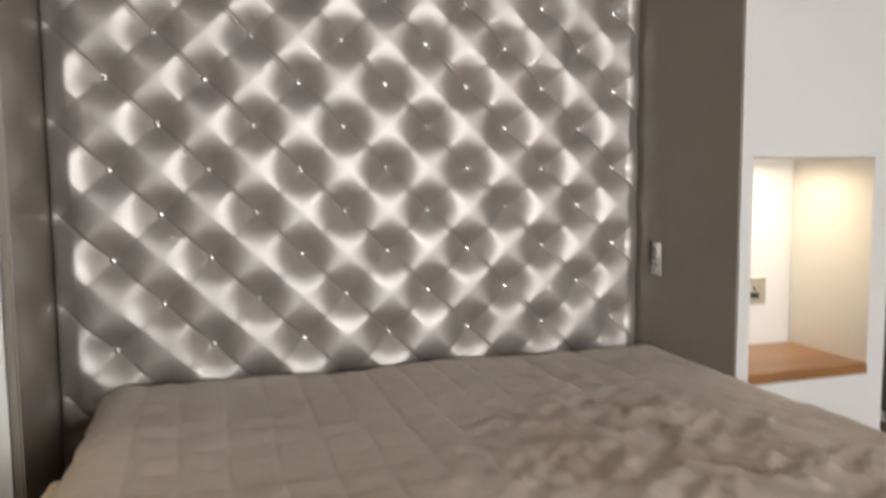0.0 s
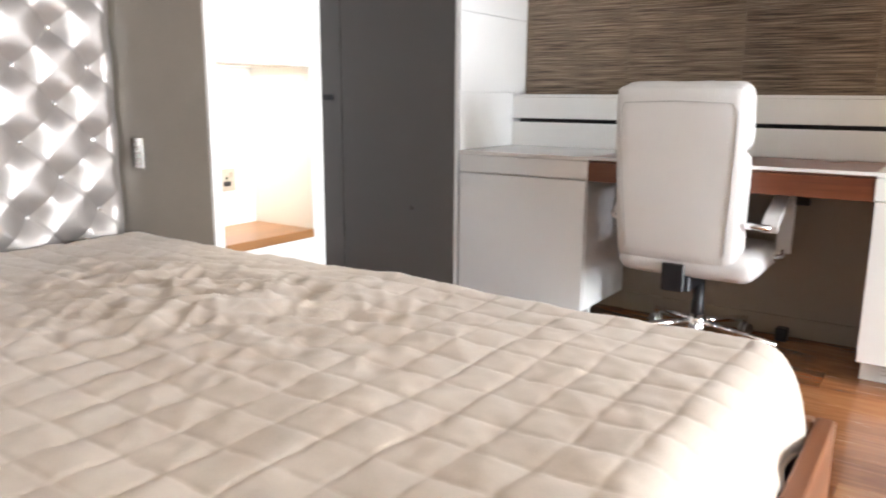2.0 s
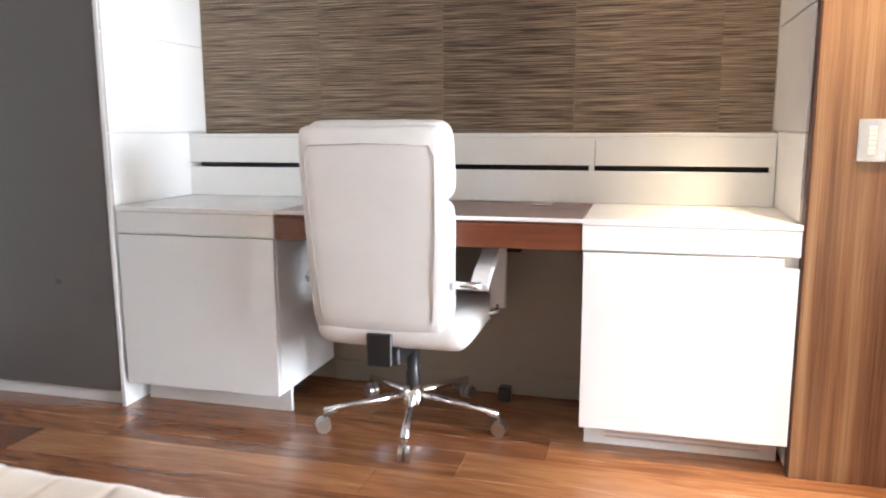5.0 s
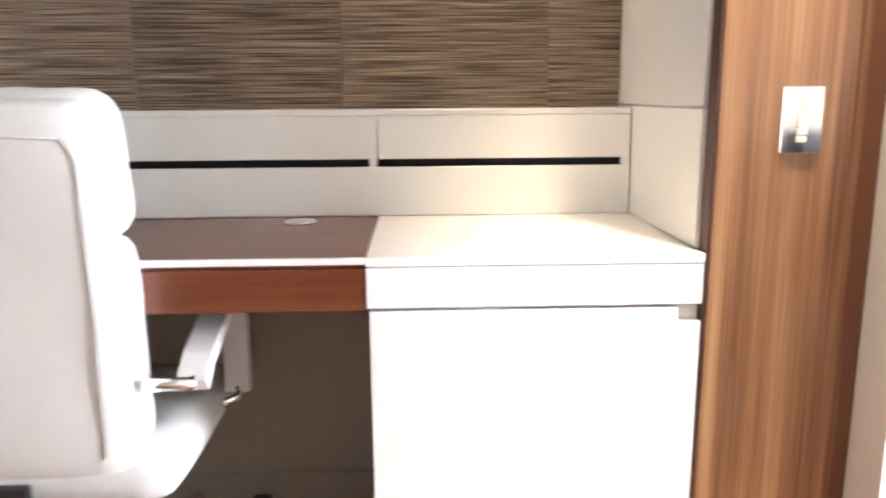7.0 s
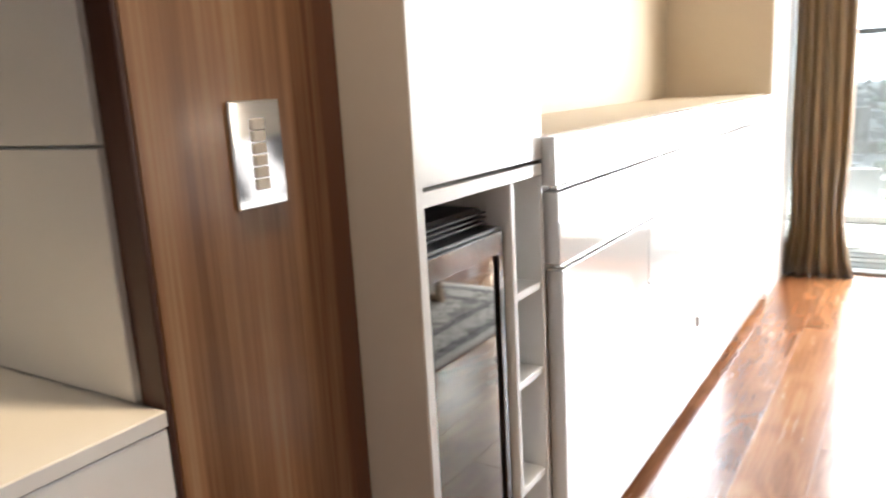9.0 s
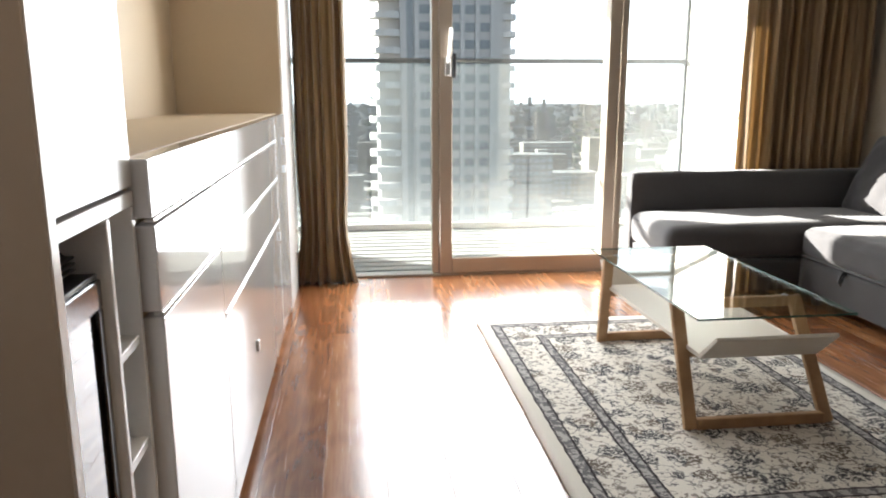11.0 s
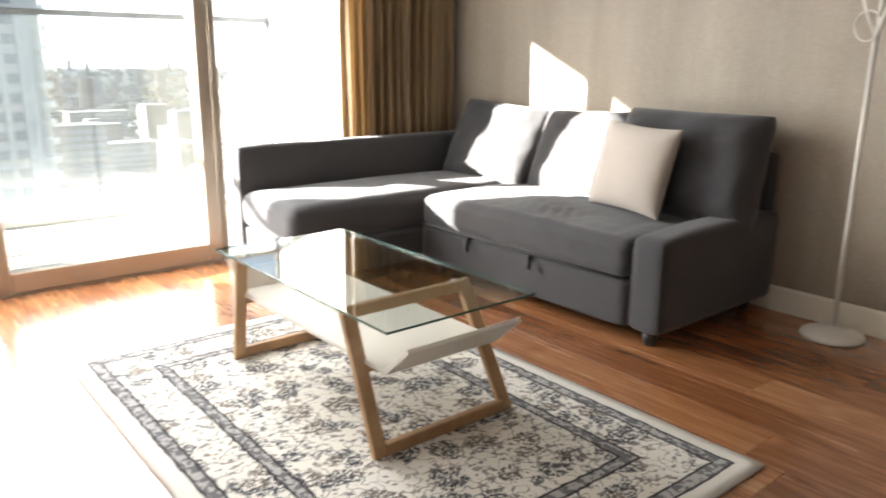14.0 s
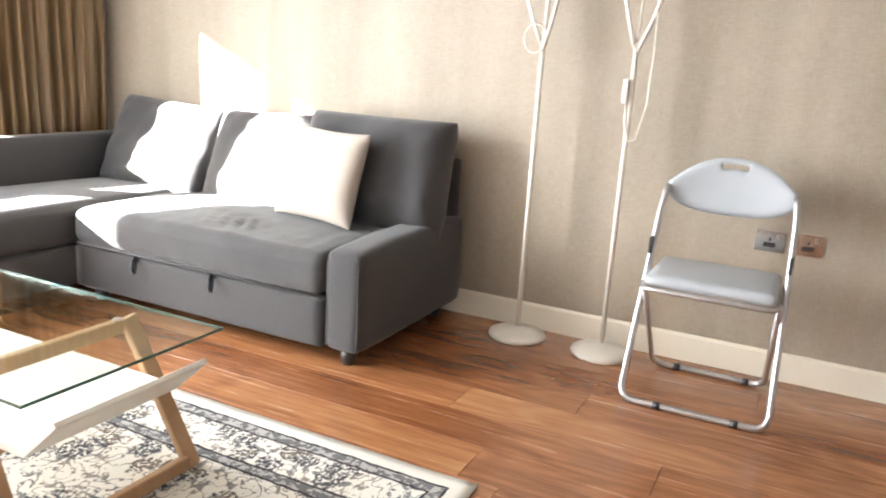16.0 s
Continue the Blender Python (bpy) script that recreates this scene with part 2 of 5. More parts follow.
M_BEDWOOD = wood("bed_walnut", (0.1, 0.034, 0.015), (0.185, 0.072, 0.033), (0.28, 0.128, 0.062), (0.05, 1, 1), 0.35, scale=14)
M_SOFA = cloth("grey_sofa_cloth", (0.052, 0.0505, 0.0515), 420, var=0.14)
M_PILLOW = cloth("beige_cushion_cloth", (0.43, 0.38, 0.33), 380, var=0.06)
M_QUILT = cloth("beige_quilt_cloth", (0.60, 0.515, 0.43), 300, 0.75, 0.06, 0.3, 0.2)
M_SHEET = cloth("cream_bed_sheet", (0.66, 0.58, 0.44), 300, 0.85, 0.05)
# Both panes carry a veil for city haze; the balustrade also has smears.
M_GLASS = clear_glass("window_glass", haze_veil=0.005)
M_BALGLASS = clear_glass("balustrade_glass", (0.93, 0.96, 0.955), 1.0, 0.012)
M_TABLEGLASS = clear_glass("table_glass", (0.925, 0.955, 0.945), 1.0)
M_GLASSEDGE = paint("green_glass_edge", (0.03, 0.09, 0.075), 0.1, var=0.05, coat=0.5)
M_DECK = wood("grey_deck_board", (0.16, 0.16, 0.155), (0.22, 0.22, 0.21), (0.28, 0.28, 0.265), (0.06, 1, 1), 0.7, per_object=0.1, scale=12)
M_CONCRETE = paint("pale_concrete", (0.62, 0.61, 0.59), 0.8, var=0.08, grain=8)


def leather_mat():
    m, nt, b = nodes("pearl_tufted_leather")
    v = coords(nt)
    g = noise_tex(nt, v, 260, 3.0)
    nt.links.new(ramp(nt, [(0.3, (0.39, 0.36, 0.332)), (0.7, (0.455, 0.42, 0.39))], noise_tex(nt, v, 6)), b.inputs["Base Color"])
    b.inputs["Roughness"].default_value = 0.46
    b.inputs["Metallic"].default_value = 0.68
    b.inputs["Specular IOR Level"].default_value = 0.7
    bump(nt, b, g, 0.12, 0.001)
    return m


def wallcloth_mat():
    """Woven taupe wallcovering."""
    m, nt, b = nodes("woven_wallcovering")
    a = noise_tex(nt, coords(nt, (1, 1, 0.08)), 360, 2.0)
    c = noise_tex(nt, coords(nt, (0.08, 0.08, 1)), 360, 2.0)
    big = noise_tex(nt, coords(nt, (1, 1, 0.35)), 2.2, 3.0)
    h = mathn(nt, "ADD", mathn(nt, "MULTIPLY", a, 0.5), mathn(nt, "MULTIPLY", c, 0.5))
    streak = noise_tex(nt, coords(nt, (1, 1, 0.12)), 7.0, 3.0)
    f = mathn(nt, "ADD", mathn(nt, "MULTIPLY", h, 0.5), mathn(nt, "ADD", mathn(nt, "MULTIPLY", big, 0.28), mathn(nt, "MULTIPLY", streak, 0.22)))
    nt.links.new(ramp(nt, [(0.36, (0.235, 0.194, 0.146)), (0.5, (0.305, 0.256, 0.198)), (0.64, (0.385, 0.328, 0.258))], f), b.inputs["Base Color"])
    b.inputs["Roughness"].default_value = 0.62
    bump(nt, b, h, 0.5, 0.002)
    return m


def reed_mat():
    """Grass-cloth of fine level reeds."""
    m, nt, b = nodes("reed_wallpaper")
    info = nt.nodes.new("ShaderNodeObjectInfo")
    sh = nt.nodes.new("ShaderNodeVectorMath")
    sh.operation = "ADD"
    cb = nt.nodes.new("ShaderNodeCombineXYZ")
    nt.links.new(mathn(nt, "MULTIPLY", info.outputs["Random"], 9.0), cb.inputs[2])
    nt.links.new(coords(nt, (1, 0.012, 1)), sh.inputs[0])
    nt.links.new(cb.outputs[0], sh.inputs[1])
    v = sh.outputs[0]
    a = noise_tex(nt, v, 290, 2.0, 0.6)
    c = noise_tex(nt, v, 620, 2.0)
    h = mathn(nt, "ADD", mathn(nt, "MULTIPLY", a, 0.7), mathn(nt, "MULTIPLY", c, 0.3))
    h2 = mathn(nt, "ADD", h, mathn(nt, "MULTIPLY", mathn(nt, "SUBTRACT", info.outputs["Random"], 0.5), 0.04))
    nt.links.new(ramp(nt, [(0.40, (0.022, 0.012, 0.007)), (0.46, (0.12, 0.08, 0.05)), (0.54, (0.23, 0.167, 0.112)), (0.63, (0.38, 0.30, 0.215))], h2), b.inputs["Base Color"])
    b.inputs["Roughness"].default_value = 0.5
    bump(nt, b, h, 0.6, 0.003)
    return m


def curtain_mat():
    m, nt, b = nodes("bronze_satin_curtain")
    v = coords(nt, (1, 1, 0.02))
    g = noise_tex(nt, v, 38, 4)
    nt.links.new(ramp(nt, [(0.34, (0.15, 0.092, 0.042)), (0.5, (0.24, 0.158, 0.078)), (0.66, (0.36, 0.25, 0.125))], g), b.inputs["Base Color"])
    b.inputs["Roughness"].default_value = 0.3
    b.inputs["Sheen Weight"].default_value = 0.3
    tl = nt.nodes.new("ShaderNodeBsdfTranslucent")
    tl.inputs[0].default_value = (0.48, 0.36, 0.20, 1)
    mx = nt.nodes.new("ShaderNodeMixShader")
    mx.inputs[0].default_value = 0.34
    nt.links.new(b.outputs[0], mx.inputs[1])
    nt.links.new(tl.outputs[0], mx.inputs[2])
    nt.links.new(mx.outputs[0], nt.nodes["Material Output"].inputs[0])
    return m


def rug_mat(w, l):
    """Cream rug with navy floral field and banded border; origin at its middle."""
    m, nt, b = nodes("floral_rug_pile")
    tc = nt.nodes.new("ShaderNodeTexCoord")
    sep = nt.nodes.new("ShaderNodeSeparateXYZ")
    nt.links.new(tc.outputs["Object"], sep.inputs[0])
    dx = mathn(nt, "SUBTRACT", w / 2, mathn(nt, "ABSOLUTE", sep.outputs[0]))
    dy = mathn(nt, "SUBTRACT", l / 2, mathn(nt, "ABSOLUTE", sep.outputs[1]))
    d = mathn(nt, "MINIMUM", dx, dy)
    v = coords(nt)
    wob = noise_tex(nt, v, 9, 3, out=1)
    wv = mixc(nt, 0.09, v, wob)
    vor = nt.nodes.new("ShaderNodeTexVoronoi")
    vor.inputs["Scale"].default_value = 10
    nt.links.new(wv, vor.inputs["Vector"])
    fleck = noise_tex(nt, v, 92, 3.0, 0.6)
    near = mathn(nt, "LESS_THAN", vor.outputs["Distance"], 0.43)
    petals = mathn(nt, "MULTIPLY", near, mathn(nt, "GREATER_THAN", fleck, 0.485))
    leaves = mathn(nt, "GREATER_THAN", noise_tex(nt, v, 52, 2.0), 0.59)
    vn = noise_tex(nt, v, 20, 1.0)
    vine = mathn(nt, "LESS_THAN", mathn(nt, "ABSOLUTE", mathn(nt, "SUBTRACT", vn, 0.5)), 0.017)
    ink = mathn(nt, "MAXIMUM", mathn(nt, "MAXIMUM", mathn(nt, "MULTIPLY", petals, 0.93), mathn(nt, "MULTIPLY", vine, 0.7)), mathn(nt, "MULTIPLY", leaves, 0.75))
    hue = mixc(nt, mathn(nt, "GREATER_THAN", noise_tex(nt, v, 7, 1.0), 0.52), (0.036, 0.038, 0.052), (0.12, 0.09, 0.07))
    field = mixc(nt, ink, (0.80, 0.765, 0.69), hue)
    d = mathn(nt, "ADD", d, mathn(nt, "MULTIPLY", mathn(nt, "SUBTRACT", noise_tex(nt, v, 30, 1.0), 0.5), 0.012))

    def band(lo, hi):
        return mathn(nt, "MULTIPLY", mathn(nt, "GREATER_THAN", d, lo), mathn(nt, "LESS_THAN", d, hi))
    dots = mathn(nt, "GREATER_THAN", noise_tex(nt, v, 55, 2.0), 0.5)
    col = mixc(nt, mathn(nt, "LESS_THAN", d, 0.056), field, (0.76, 0.73, 0.66))
    blue = mixc(nt, mathn(nt, "MULTIPLY", dots, 0.7), (0.45, 0.43, 0.41), (0.05, 0.052, 0.066))
    for lo, hi in ((0.056, 0.105), (0.236, 0.282)):
        col = mixc(nt, band(lo, hi), col, blue)
        col = mixc(nt, band(lo, lo + 0.008), col, (0.05, 0.045, 0.048))
        col = mixc(nt, band(hi - 0.008, hi), col, (0.05, 0.045, 0.048))
    pile = noise_tex(nt, v, 420, 2.0)
    nt.links.new(mixc(nt, 0.25, col, ramp(nt, [(0.3, (0.3, 0.3, 0.3)), (0.7, (1, 1, 1))], pile), "MULTIPLY"), b.inputs["Base Color"])
    b.inputs["Roughness"].default_value = 0.95
    b.inputs["Specular IOR Level"].default_value = 0.1
    bump(nt, b, pile, 0.6, 0.003)
    return m


M_LEATHER = leather_mat()
M_WALLCLOTH = wallcloth_mat()
M_REED = reed_mat()
M_CURTAIN = curtain_mat()

# ---- building helpers ----
WORLD_AT = {}


def thing(name, at, label, category, group="", kind=""):
    ob = new(name)
    ob.empty_display_size = 0.1
    ob.location = at
    WORLD_AT[ob.name] = Vector(at)
    return tagged(ob, label, category, group, kind)


def part(name, bm, material, parent=None, label="", smooth=False, origin=None):
    """Links a bmesh drawn in world metres as one mesh object under its parent."""
    me = bpy.data.meshes.new(name)
    if origin is None:
        lo = Vector([min(v.co[i] for v in bm.verts) for i in range(3)])
        hi = Vector([max(v.co[i] for v in bm.verts) for i in range(3)])
        origin = Vector(((lo.x + hi.x) / 2, (lo.y + hi.y) / 2, lo.z))
    origin = Vector(origin)
    bmesh.ops.translate(bm, verts=bm.verts, vec=-origin)
    bmesh.ops.recalc_face_normals(bm, faces=bm.faces)
    bm.to_mesh(me)
    bm.free()
    me.materials.append(material)
    if smooth:
        for p in me.polygons:
            p.use_smooth = True
    ob = new(name, me)
    ob.parent = parent
    ob.location = origin - (WORLD_AT[parent.name] if parent else Vector((0, 0, 0)))
    WORLD_AT[ob.name] = origin
    if label:
        ob["label"] = label
    return ob


def box(bm, lo, hi, bevel=0.0015, seg=1):
    lo, hi = [min(a, b) for a, b in zip(lo, hi)], [max(a, b) for a, b in zip(lo, hi)]
    r = bmesh.ops.create_cube(bm, size=1.0)
    vs = r["verts"]
    for v in vs:
        v.co = Vector([lo[i] + (v.co[i] + 0.5) * (hi[i] - lo[i]) for i in range(3)])
    if bevel:
        es = list({e for v in vs for e in v.link_edges})
        bmesh.ops.bevel(bm, geom=es, offset=min(bevel, min(h - l for l, h in zip(lo, hi)) * 0.45), segments=seg, affect="EDGES", profile=0.5)
    return bm


def bpart(name, lo, hi, material, parent=None, label="", bevel=0.0015, seg=1):
    return part(name, box(bmesh.new(), lo, hi, bevel, seg), material, parent, label)


def prism(bm, pts, axis, lo, hi):
    """A polygon in the plane across an axis, drawn out along it."""
    i, j = [k for k in range(3) if k != axis]
    rings = []
    for c in (lo, hi):
        ring = []
        for a, b in pts:
            p = [0, 0, 0]
            p[i], p[j], p[axis] = a, b, c
            ring.append(bm.verts.new(p))
        rings.append(ring)
    bm.faces.new(rings[0])
    bm.faces.new(rings[1])
    n = len(pts)
    for k in range(n):
        bm.faces.new((rings[0][k], rings[0][(k + 1) % n], rings[1][(k + 1) % n], rings[1][k]))
    return bm


def tube(bm, pts, r, n=10, closed=False):
    """A round bar along points."""
    pts = [Vector(p) for p in pts]
    rings = []
    up = Vector((0.01, 0.02, 1))
    for k, p in enumerate(pts):
        a, b = pts[max(k - 1, 0)], pts[min(k + 1, len(pts) - 1)]
        if closed:
            a, b = pts[k - 1], pts[(k + 1) % len(pts)]
        t = (b - a).normalized()
        s = t.cross(up)
        s = (t.cross(Vector((1, 0, 0.1))) if s.length < 0.1 else s).normalized()
        w = t.cross(s)
        rings.append([bm.verts.new(p + r * (math.cos(q) * s + math.sin(q) * w)) for q in [2 * math.pi * i / n for i in range(n)]])
    m = len(rings)
    for k in range(m if closed else m - 1):
        A, B = rings[k], rings[(k + 1) % m]
        for i in range(n):
            bm.faces.new((A[i], A[(i + 1) % n], B[(i + 1) % n], B[i]))
    if not closed:
        bm.faces.new(rings[0])
        bm.faces.new(rings[-1])
    return bm


def lathe(bm, at, profile, n=28):
    """Turned form round an upright axis: profile of (radius, height)."""
    at = Vector(at)
    rings = [[bm.verts.new(at + Vector((r * math.cos(2 * math.pi * i / n), r * math.sin(2 * math.pi * i / n), z))) for i in range(n)] for r, z in profile]
    for A, B in zip(rings, rings[1:]):
        for i in range(n):
            bm.faces.new((A[i], A[(i + 1) % n], B[(i + 1) % n], B[i]))
    bm.faces.new(rings[0])
    bm.faces.new(rings[-1])
    return bm


def softbox(bm, lo, hi, r=0.04, cuts=10, crown=0.0, rumple=0.0, seed=0.0):
    """A padded block with round edges, swollen top and faint creases."""
    lo, hi = Vector(lo), Vector(hi)
    res = bmesh.ops.create_cube(bm, size=2.0)
    vs0 = res["verts"]
    es = list({e for v in vs0 for e in v.link_edges})
    bmesh.ops.subdivide_edges(bm, edges=es, cuts=cuts, use_grid_fill=True)
    mid, half = (lo + hi) / 2, (hi - lo) / 2
    rr = min(r, min(half) * 0.98)
    for v in bm.verts:
        c = Vector([math.copysign(1 - (1 - abs(q)) ** 1.7, q) if abs(q) < 1 else q for q in v.co])
        p = Vector([mid[i] + half[i] * c[i] for i in range(3)])
        core = Vector([min(max(p[i], lo[i] + rr), hi[i] - rr) for i in range(3)])
        d = p - core
        if d.length > 1e-6:
            p = core + d.normalized() * rr
        nrm = d.normalized() if d.length > 1e-6 else Vector((0, 0, 1))
        if crown:
            p.z += crown * max(c.z, 0) * (1 - c.x ** 2) * (1 - c.y ** 2)
        if rumple:
            k = noise.noise(p * 5 + Vector((seed, 0, 0))) + 0.6 * noise.noise(p * 13 + Vector((seed, 5, 0)))
            p += nrm * rumple * k
        v.co = p
    return bm


def pillow(bm, w, h, t, m, n=18, pinch=0.0, power=2.4, rumple=0.0, seed=0.0):
    """A stuffed cushion w wide (x), h high (z), t thick (y), set by the pose m."""
    front, back = [], []
    for side, rows in ((1, front), (-1, back)):
        for j in range(n + 1):
            row = []
            for i in range(n + 1):
                u, v = 2 * i / n - 1, 2 * j / n - 1
                u, v = math.sin(u * math.pi / 2), math.sin(v * math.pi / 2)
                th = (max(0, 1 - abs(u) ** power) * max(0, 1 - abs(v) ** power)) ** 0.45
                px = u * w / 2 * (1 - pinch * (1 - v * v))
                pz = v * h / 2 * (1 - pinch * (1 - u * u))
                y = side * t / 2 * th
                p = Vector((px, y, pz))
                if rumple:
                    p.y += side * rumple * th * (noise.noise(Vector((px * 7 + seed, pz * 7, side))) + 0.5 * noise.noise(Vector((px * 18 + seed, pz * 18, side))))
                edge = i in (0, n) or j in (0, n)
                row.append(front[j][i] if (edge and side == -1) else bm.verts.new(m @ p))
            rows.append(row)
    for rows in (front, back):
        for j in range(n):
            for i in range(n):
                q = (rows[j][i], rows[j][i + 1], rows[j + 1][i + 1], rows[j + 1][i])
                if len(set(q)) > 2:
                    try:
                        bm.faces.new(q)
                    except ValueError:
                        pass
    return bm


def slab(name, lo, hi, material, label, category="wall", bevel=0.0):
    return tagged(bpart(name, lo, hi, material, None, "", bevel), label, category, "", "structure")


# ---- the large structure ----
WX, EX = -3.61, 0.66          # wall covering behind the sofa, back of the desk recess
WY, NY, CZ = -4.13, 2.72, 2.5  # window line, wall behind the headboard, ceiling

floor = slab("floor", (-3.8, -4.2, -0.2), (0.9, 4.1, -0.022), M_DARK, "dark subfloor under walnut planks", "floor")
slab("ceiling", (-3.8, -4.2, CZ), (0.9, 4.1, CZ + 0.2), M_CEIL, "plain unseen ceiling, greyed to cut bounced light", "ceiling")
slab("wall_west", (-3.8, -4.2, -0.02), (WX, 4.1, CZ), M_WALLCLOTH, "taupe woven wallcovering on a plain wall")
slab("wall_east", (EX, -4.2, -0.02), (0.9, 4.1, CZ), M_WHITE, "white painted wall behind the built-in units")
slab("wall_north", (WX, NY + 0.01, -0.02), (-0.95, NY + 0.15, CZ), M_WHITE, "white painted wall behind the bed head")
slab("wall_passage_end", (-0.95, 3.95, -0.02), (EX, 4.1, CZ), M_WHITE, "white wall at the end of the wardrobe passage")
slab("wall_passage_side", (-1.08, NY + 0.15, -0.02), (-0.95, 3.95, CZ), M_WHITE, "white wall beside the wardrobe passage")

bm = bmesh.new()
prism(bm, [(WX, 0), (WX + 0.012, 0), (WX + 0.012, 0.1), (WX + 0.007, 0.112), (WX, 0.112)], 1, -4.0, 3.9)
tagged(part("baseboard", bm, M_SKIRT), "cream painted skirting board along the wall", "skirting", "", "structure")

# ---- bed alcove ----
HX0, HX1, HY = -3.19, -1.605, 2.705
PITCH_X, PITCH_Z = 0.2277, 0.2215
BTN = (-3.0586, 1.1318)


def tuft(x, z):
    u, v = (x - BTN[0]) / PITCH_X + (z - BTN[1]) / PITCH_Z, (x - BTN[0]) / PITCH_X - (z - BTN[1]) / PITCH_Z
    a, b = abs(math.sin(math.pi * u)), abs(math.sin(math.pi * v))
    fu, fv = u - round(u), v - round(v)
    r = math.hypot((fu + fv) / 2, (fu - fv) / 2)
    return 0.66 * (1 - math.exp(-(r / 0.22) ** 1.8)) + 0.15 * min(1.0, a / 0.08) ** 0.6 + 0.025 * min(1.0, b / 0.2) + 0.10 * (a * b) ** 0.3


headboard = thing("headboard", ((HX0 + HX1) / 2, HY, 0.0), "pearl taupe leather headboard with deep diamond tufting", "headboard")
bm = bmesh.new()
NXH, NZH, Z0, Z1 = 380, 430, 0.5, 2.42
rows_h = []
for j in range(NZH + 1):
    z = Z0 + (Z1 - Z0) * j / NZH
    row = []
    for i in range(NXH + 1):
        x = HX0 + 0.004 + (HX1 - HX0 - 0.008) * i / NXH
        rim = min(1.0, min(x - HX0, HX1 - x) / 0.05, (z - Z0) / 0.05)
        row.append(bm.verts.new((x, HY - 0.006 - 0.046 * tuft(x, z) * max(rim, 0) ** 0.5, z)))
    rows_h.append(row)
for j in range(NZH):
    for i in range(NXH):
        bm.faces.new((rows_h[j][i], rows_h[j][i + 1], rows_h[j + 1][i + 1], rows_h[j + 1][i]))
part("tufted_panel", bm, M_LEATHER, headboard, smooth=True)
bpart("backing_board", (HX0, HY - 0.004, 0.0), (HX1, HY + 0.012, 2.45), M_TAUPE, headboard)
first_button = None
for j in range(-6, 14):
    for i in range(-1, 15):
        if (i + j) % 2:
            continue
        x, z = BTN[0] + i * PITCH_X / 2, BTN[1] + j * PITCH_Z / 2
        if not (HX0 + 0.04 < x < HX1 - 0.04 and Z0 + 0.05 < z < Z1 - 0.05):
            continue
        at = Vector((x, HY - 0.012, z))
        if first_button is None:
            bm = bmesh.new()
            bmesh.ops.create_uvsphere(bm, u_segments=10, v_segments=6, radius=0.011)
            for v in bm.verts:
                v.co.y *= 0.7
                v.co += at
            first_button = part("button", bm, M_CHROME, headboard, "small faceted silver button", True, origin=at)
        else:
            ob = new("button", first_button.data)
            ob.parent, ob.location = headboard, at - WORLD_AT[headboard.name]


def wing(name, p0, p1, out, material, label):
    """An upright padded side panel from p0 (at the headboard) to p1, as thick as out."""
    bm = bmesh.new()
    prism(bm, [p0, p1, (p1[0] + out, p1[1]), (p0[0] + out, p0[1])], 2, 0.0, 2.48)
    bmesh.ops.bevel(bm, geom=list(bm.edges), offset=0.004, segments=2, affect="EDGES")
    return tagged(part(name, bm, material), label, "panel", "", "structure")


M_WINGLEATHER = paint("brown_leather", (0.26, 0.228, 0.19), 0.13, var=0.08, grain=180, bumpy=0.1, spec=0.6)
wing("trim_wing_east", (HX1 + 0.002, HY + 0.01), (-1.473, 2.405), 0.02, M_WINGLEATHER, "smooth brown leather side panel of the bed alcove")
wing("trim_wing_west", (HX0 - 0.002, HY + 0.01), (-3.212, 2.405), -0.02, M_WINGLEATHER, "smooth brown leather side panel of the bed alcove")


def bedside_unit(x0, x1, nx0, nx1, label):
    """A full-height white unit with a lit niche above a drawer."""
    y0, y1 = 2.4, NY
    un = thing("bedside_unit", ((x0 + x1) / 2, (y0 + y1) / 2, 0.0), label, "cabinet", "bedside units")
    nz0, nz1 = 0.528, 1.155
    bpart("lower_front", (x0, y0, 0.0), (x1, y1, nz0), M_LACQUER, un)
    bpart("upper_front", (x0, y0, nz1), (x1, y1, 2.48), M_LACQUER, un)
    bpart("side_frame", (x0, y0, nz0), (nx0, y1, nz1), M_LACQUER, un, bevel=0.001)
    bpart("side_frame", (nx1, y0, nz0), (x1, y1, nz1), M_LACQUER, un, bevel=0.001)
    bpart("niche_back", (nx0, y1 - 0.012, nz0), (nx1, y1 - 0.001, nz1), M_WHITE, un)
    bpart("niche_shelf", (nx0, y0 - 0.004, nz0 + 0.001), (nx1, y1 - 0.014, nz0 + 0.032), M_SHELFW, un, "warm oak shelf board")
    bpart("niche_lamp", (nx0 + 0.08, 2.5, nz1 - 0.004), (nx1 - 0.08, 2.62, nz1), M_STEEL, un, "slim recessed lamp housing")
    return un


bedside_unit(-1.471, -0.955, -1.432, -1.019, "white lacquered bedside unit with a lit niche and oak shelf")
bedside_unit(WX + 0.001, -3.234, WX + 0.03, -3.262, "white lacquered bedside unit with a lit niche and oak shelf")


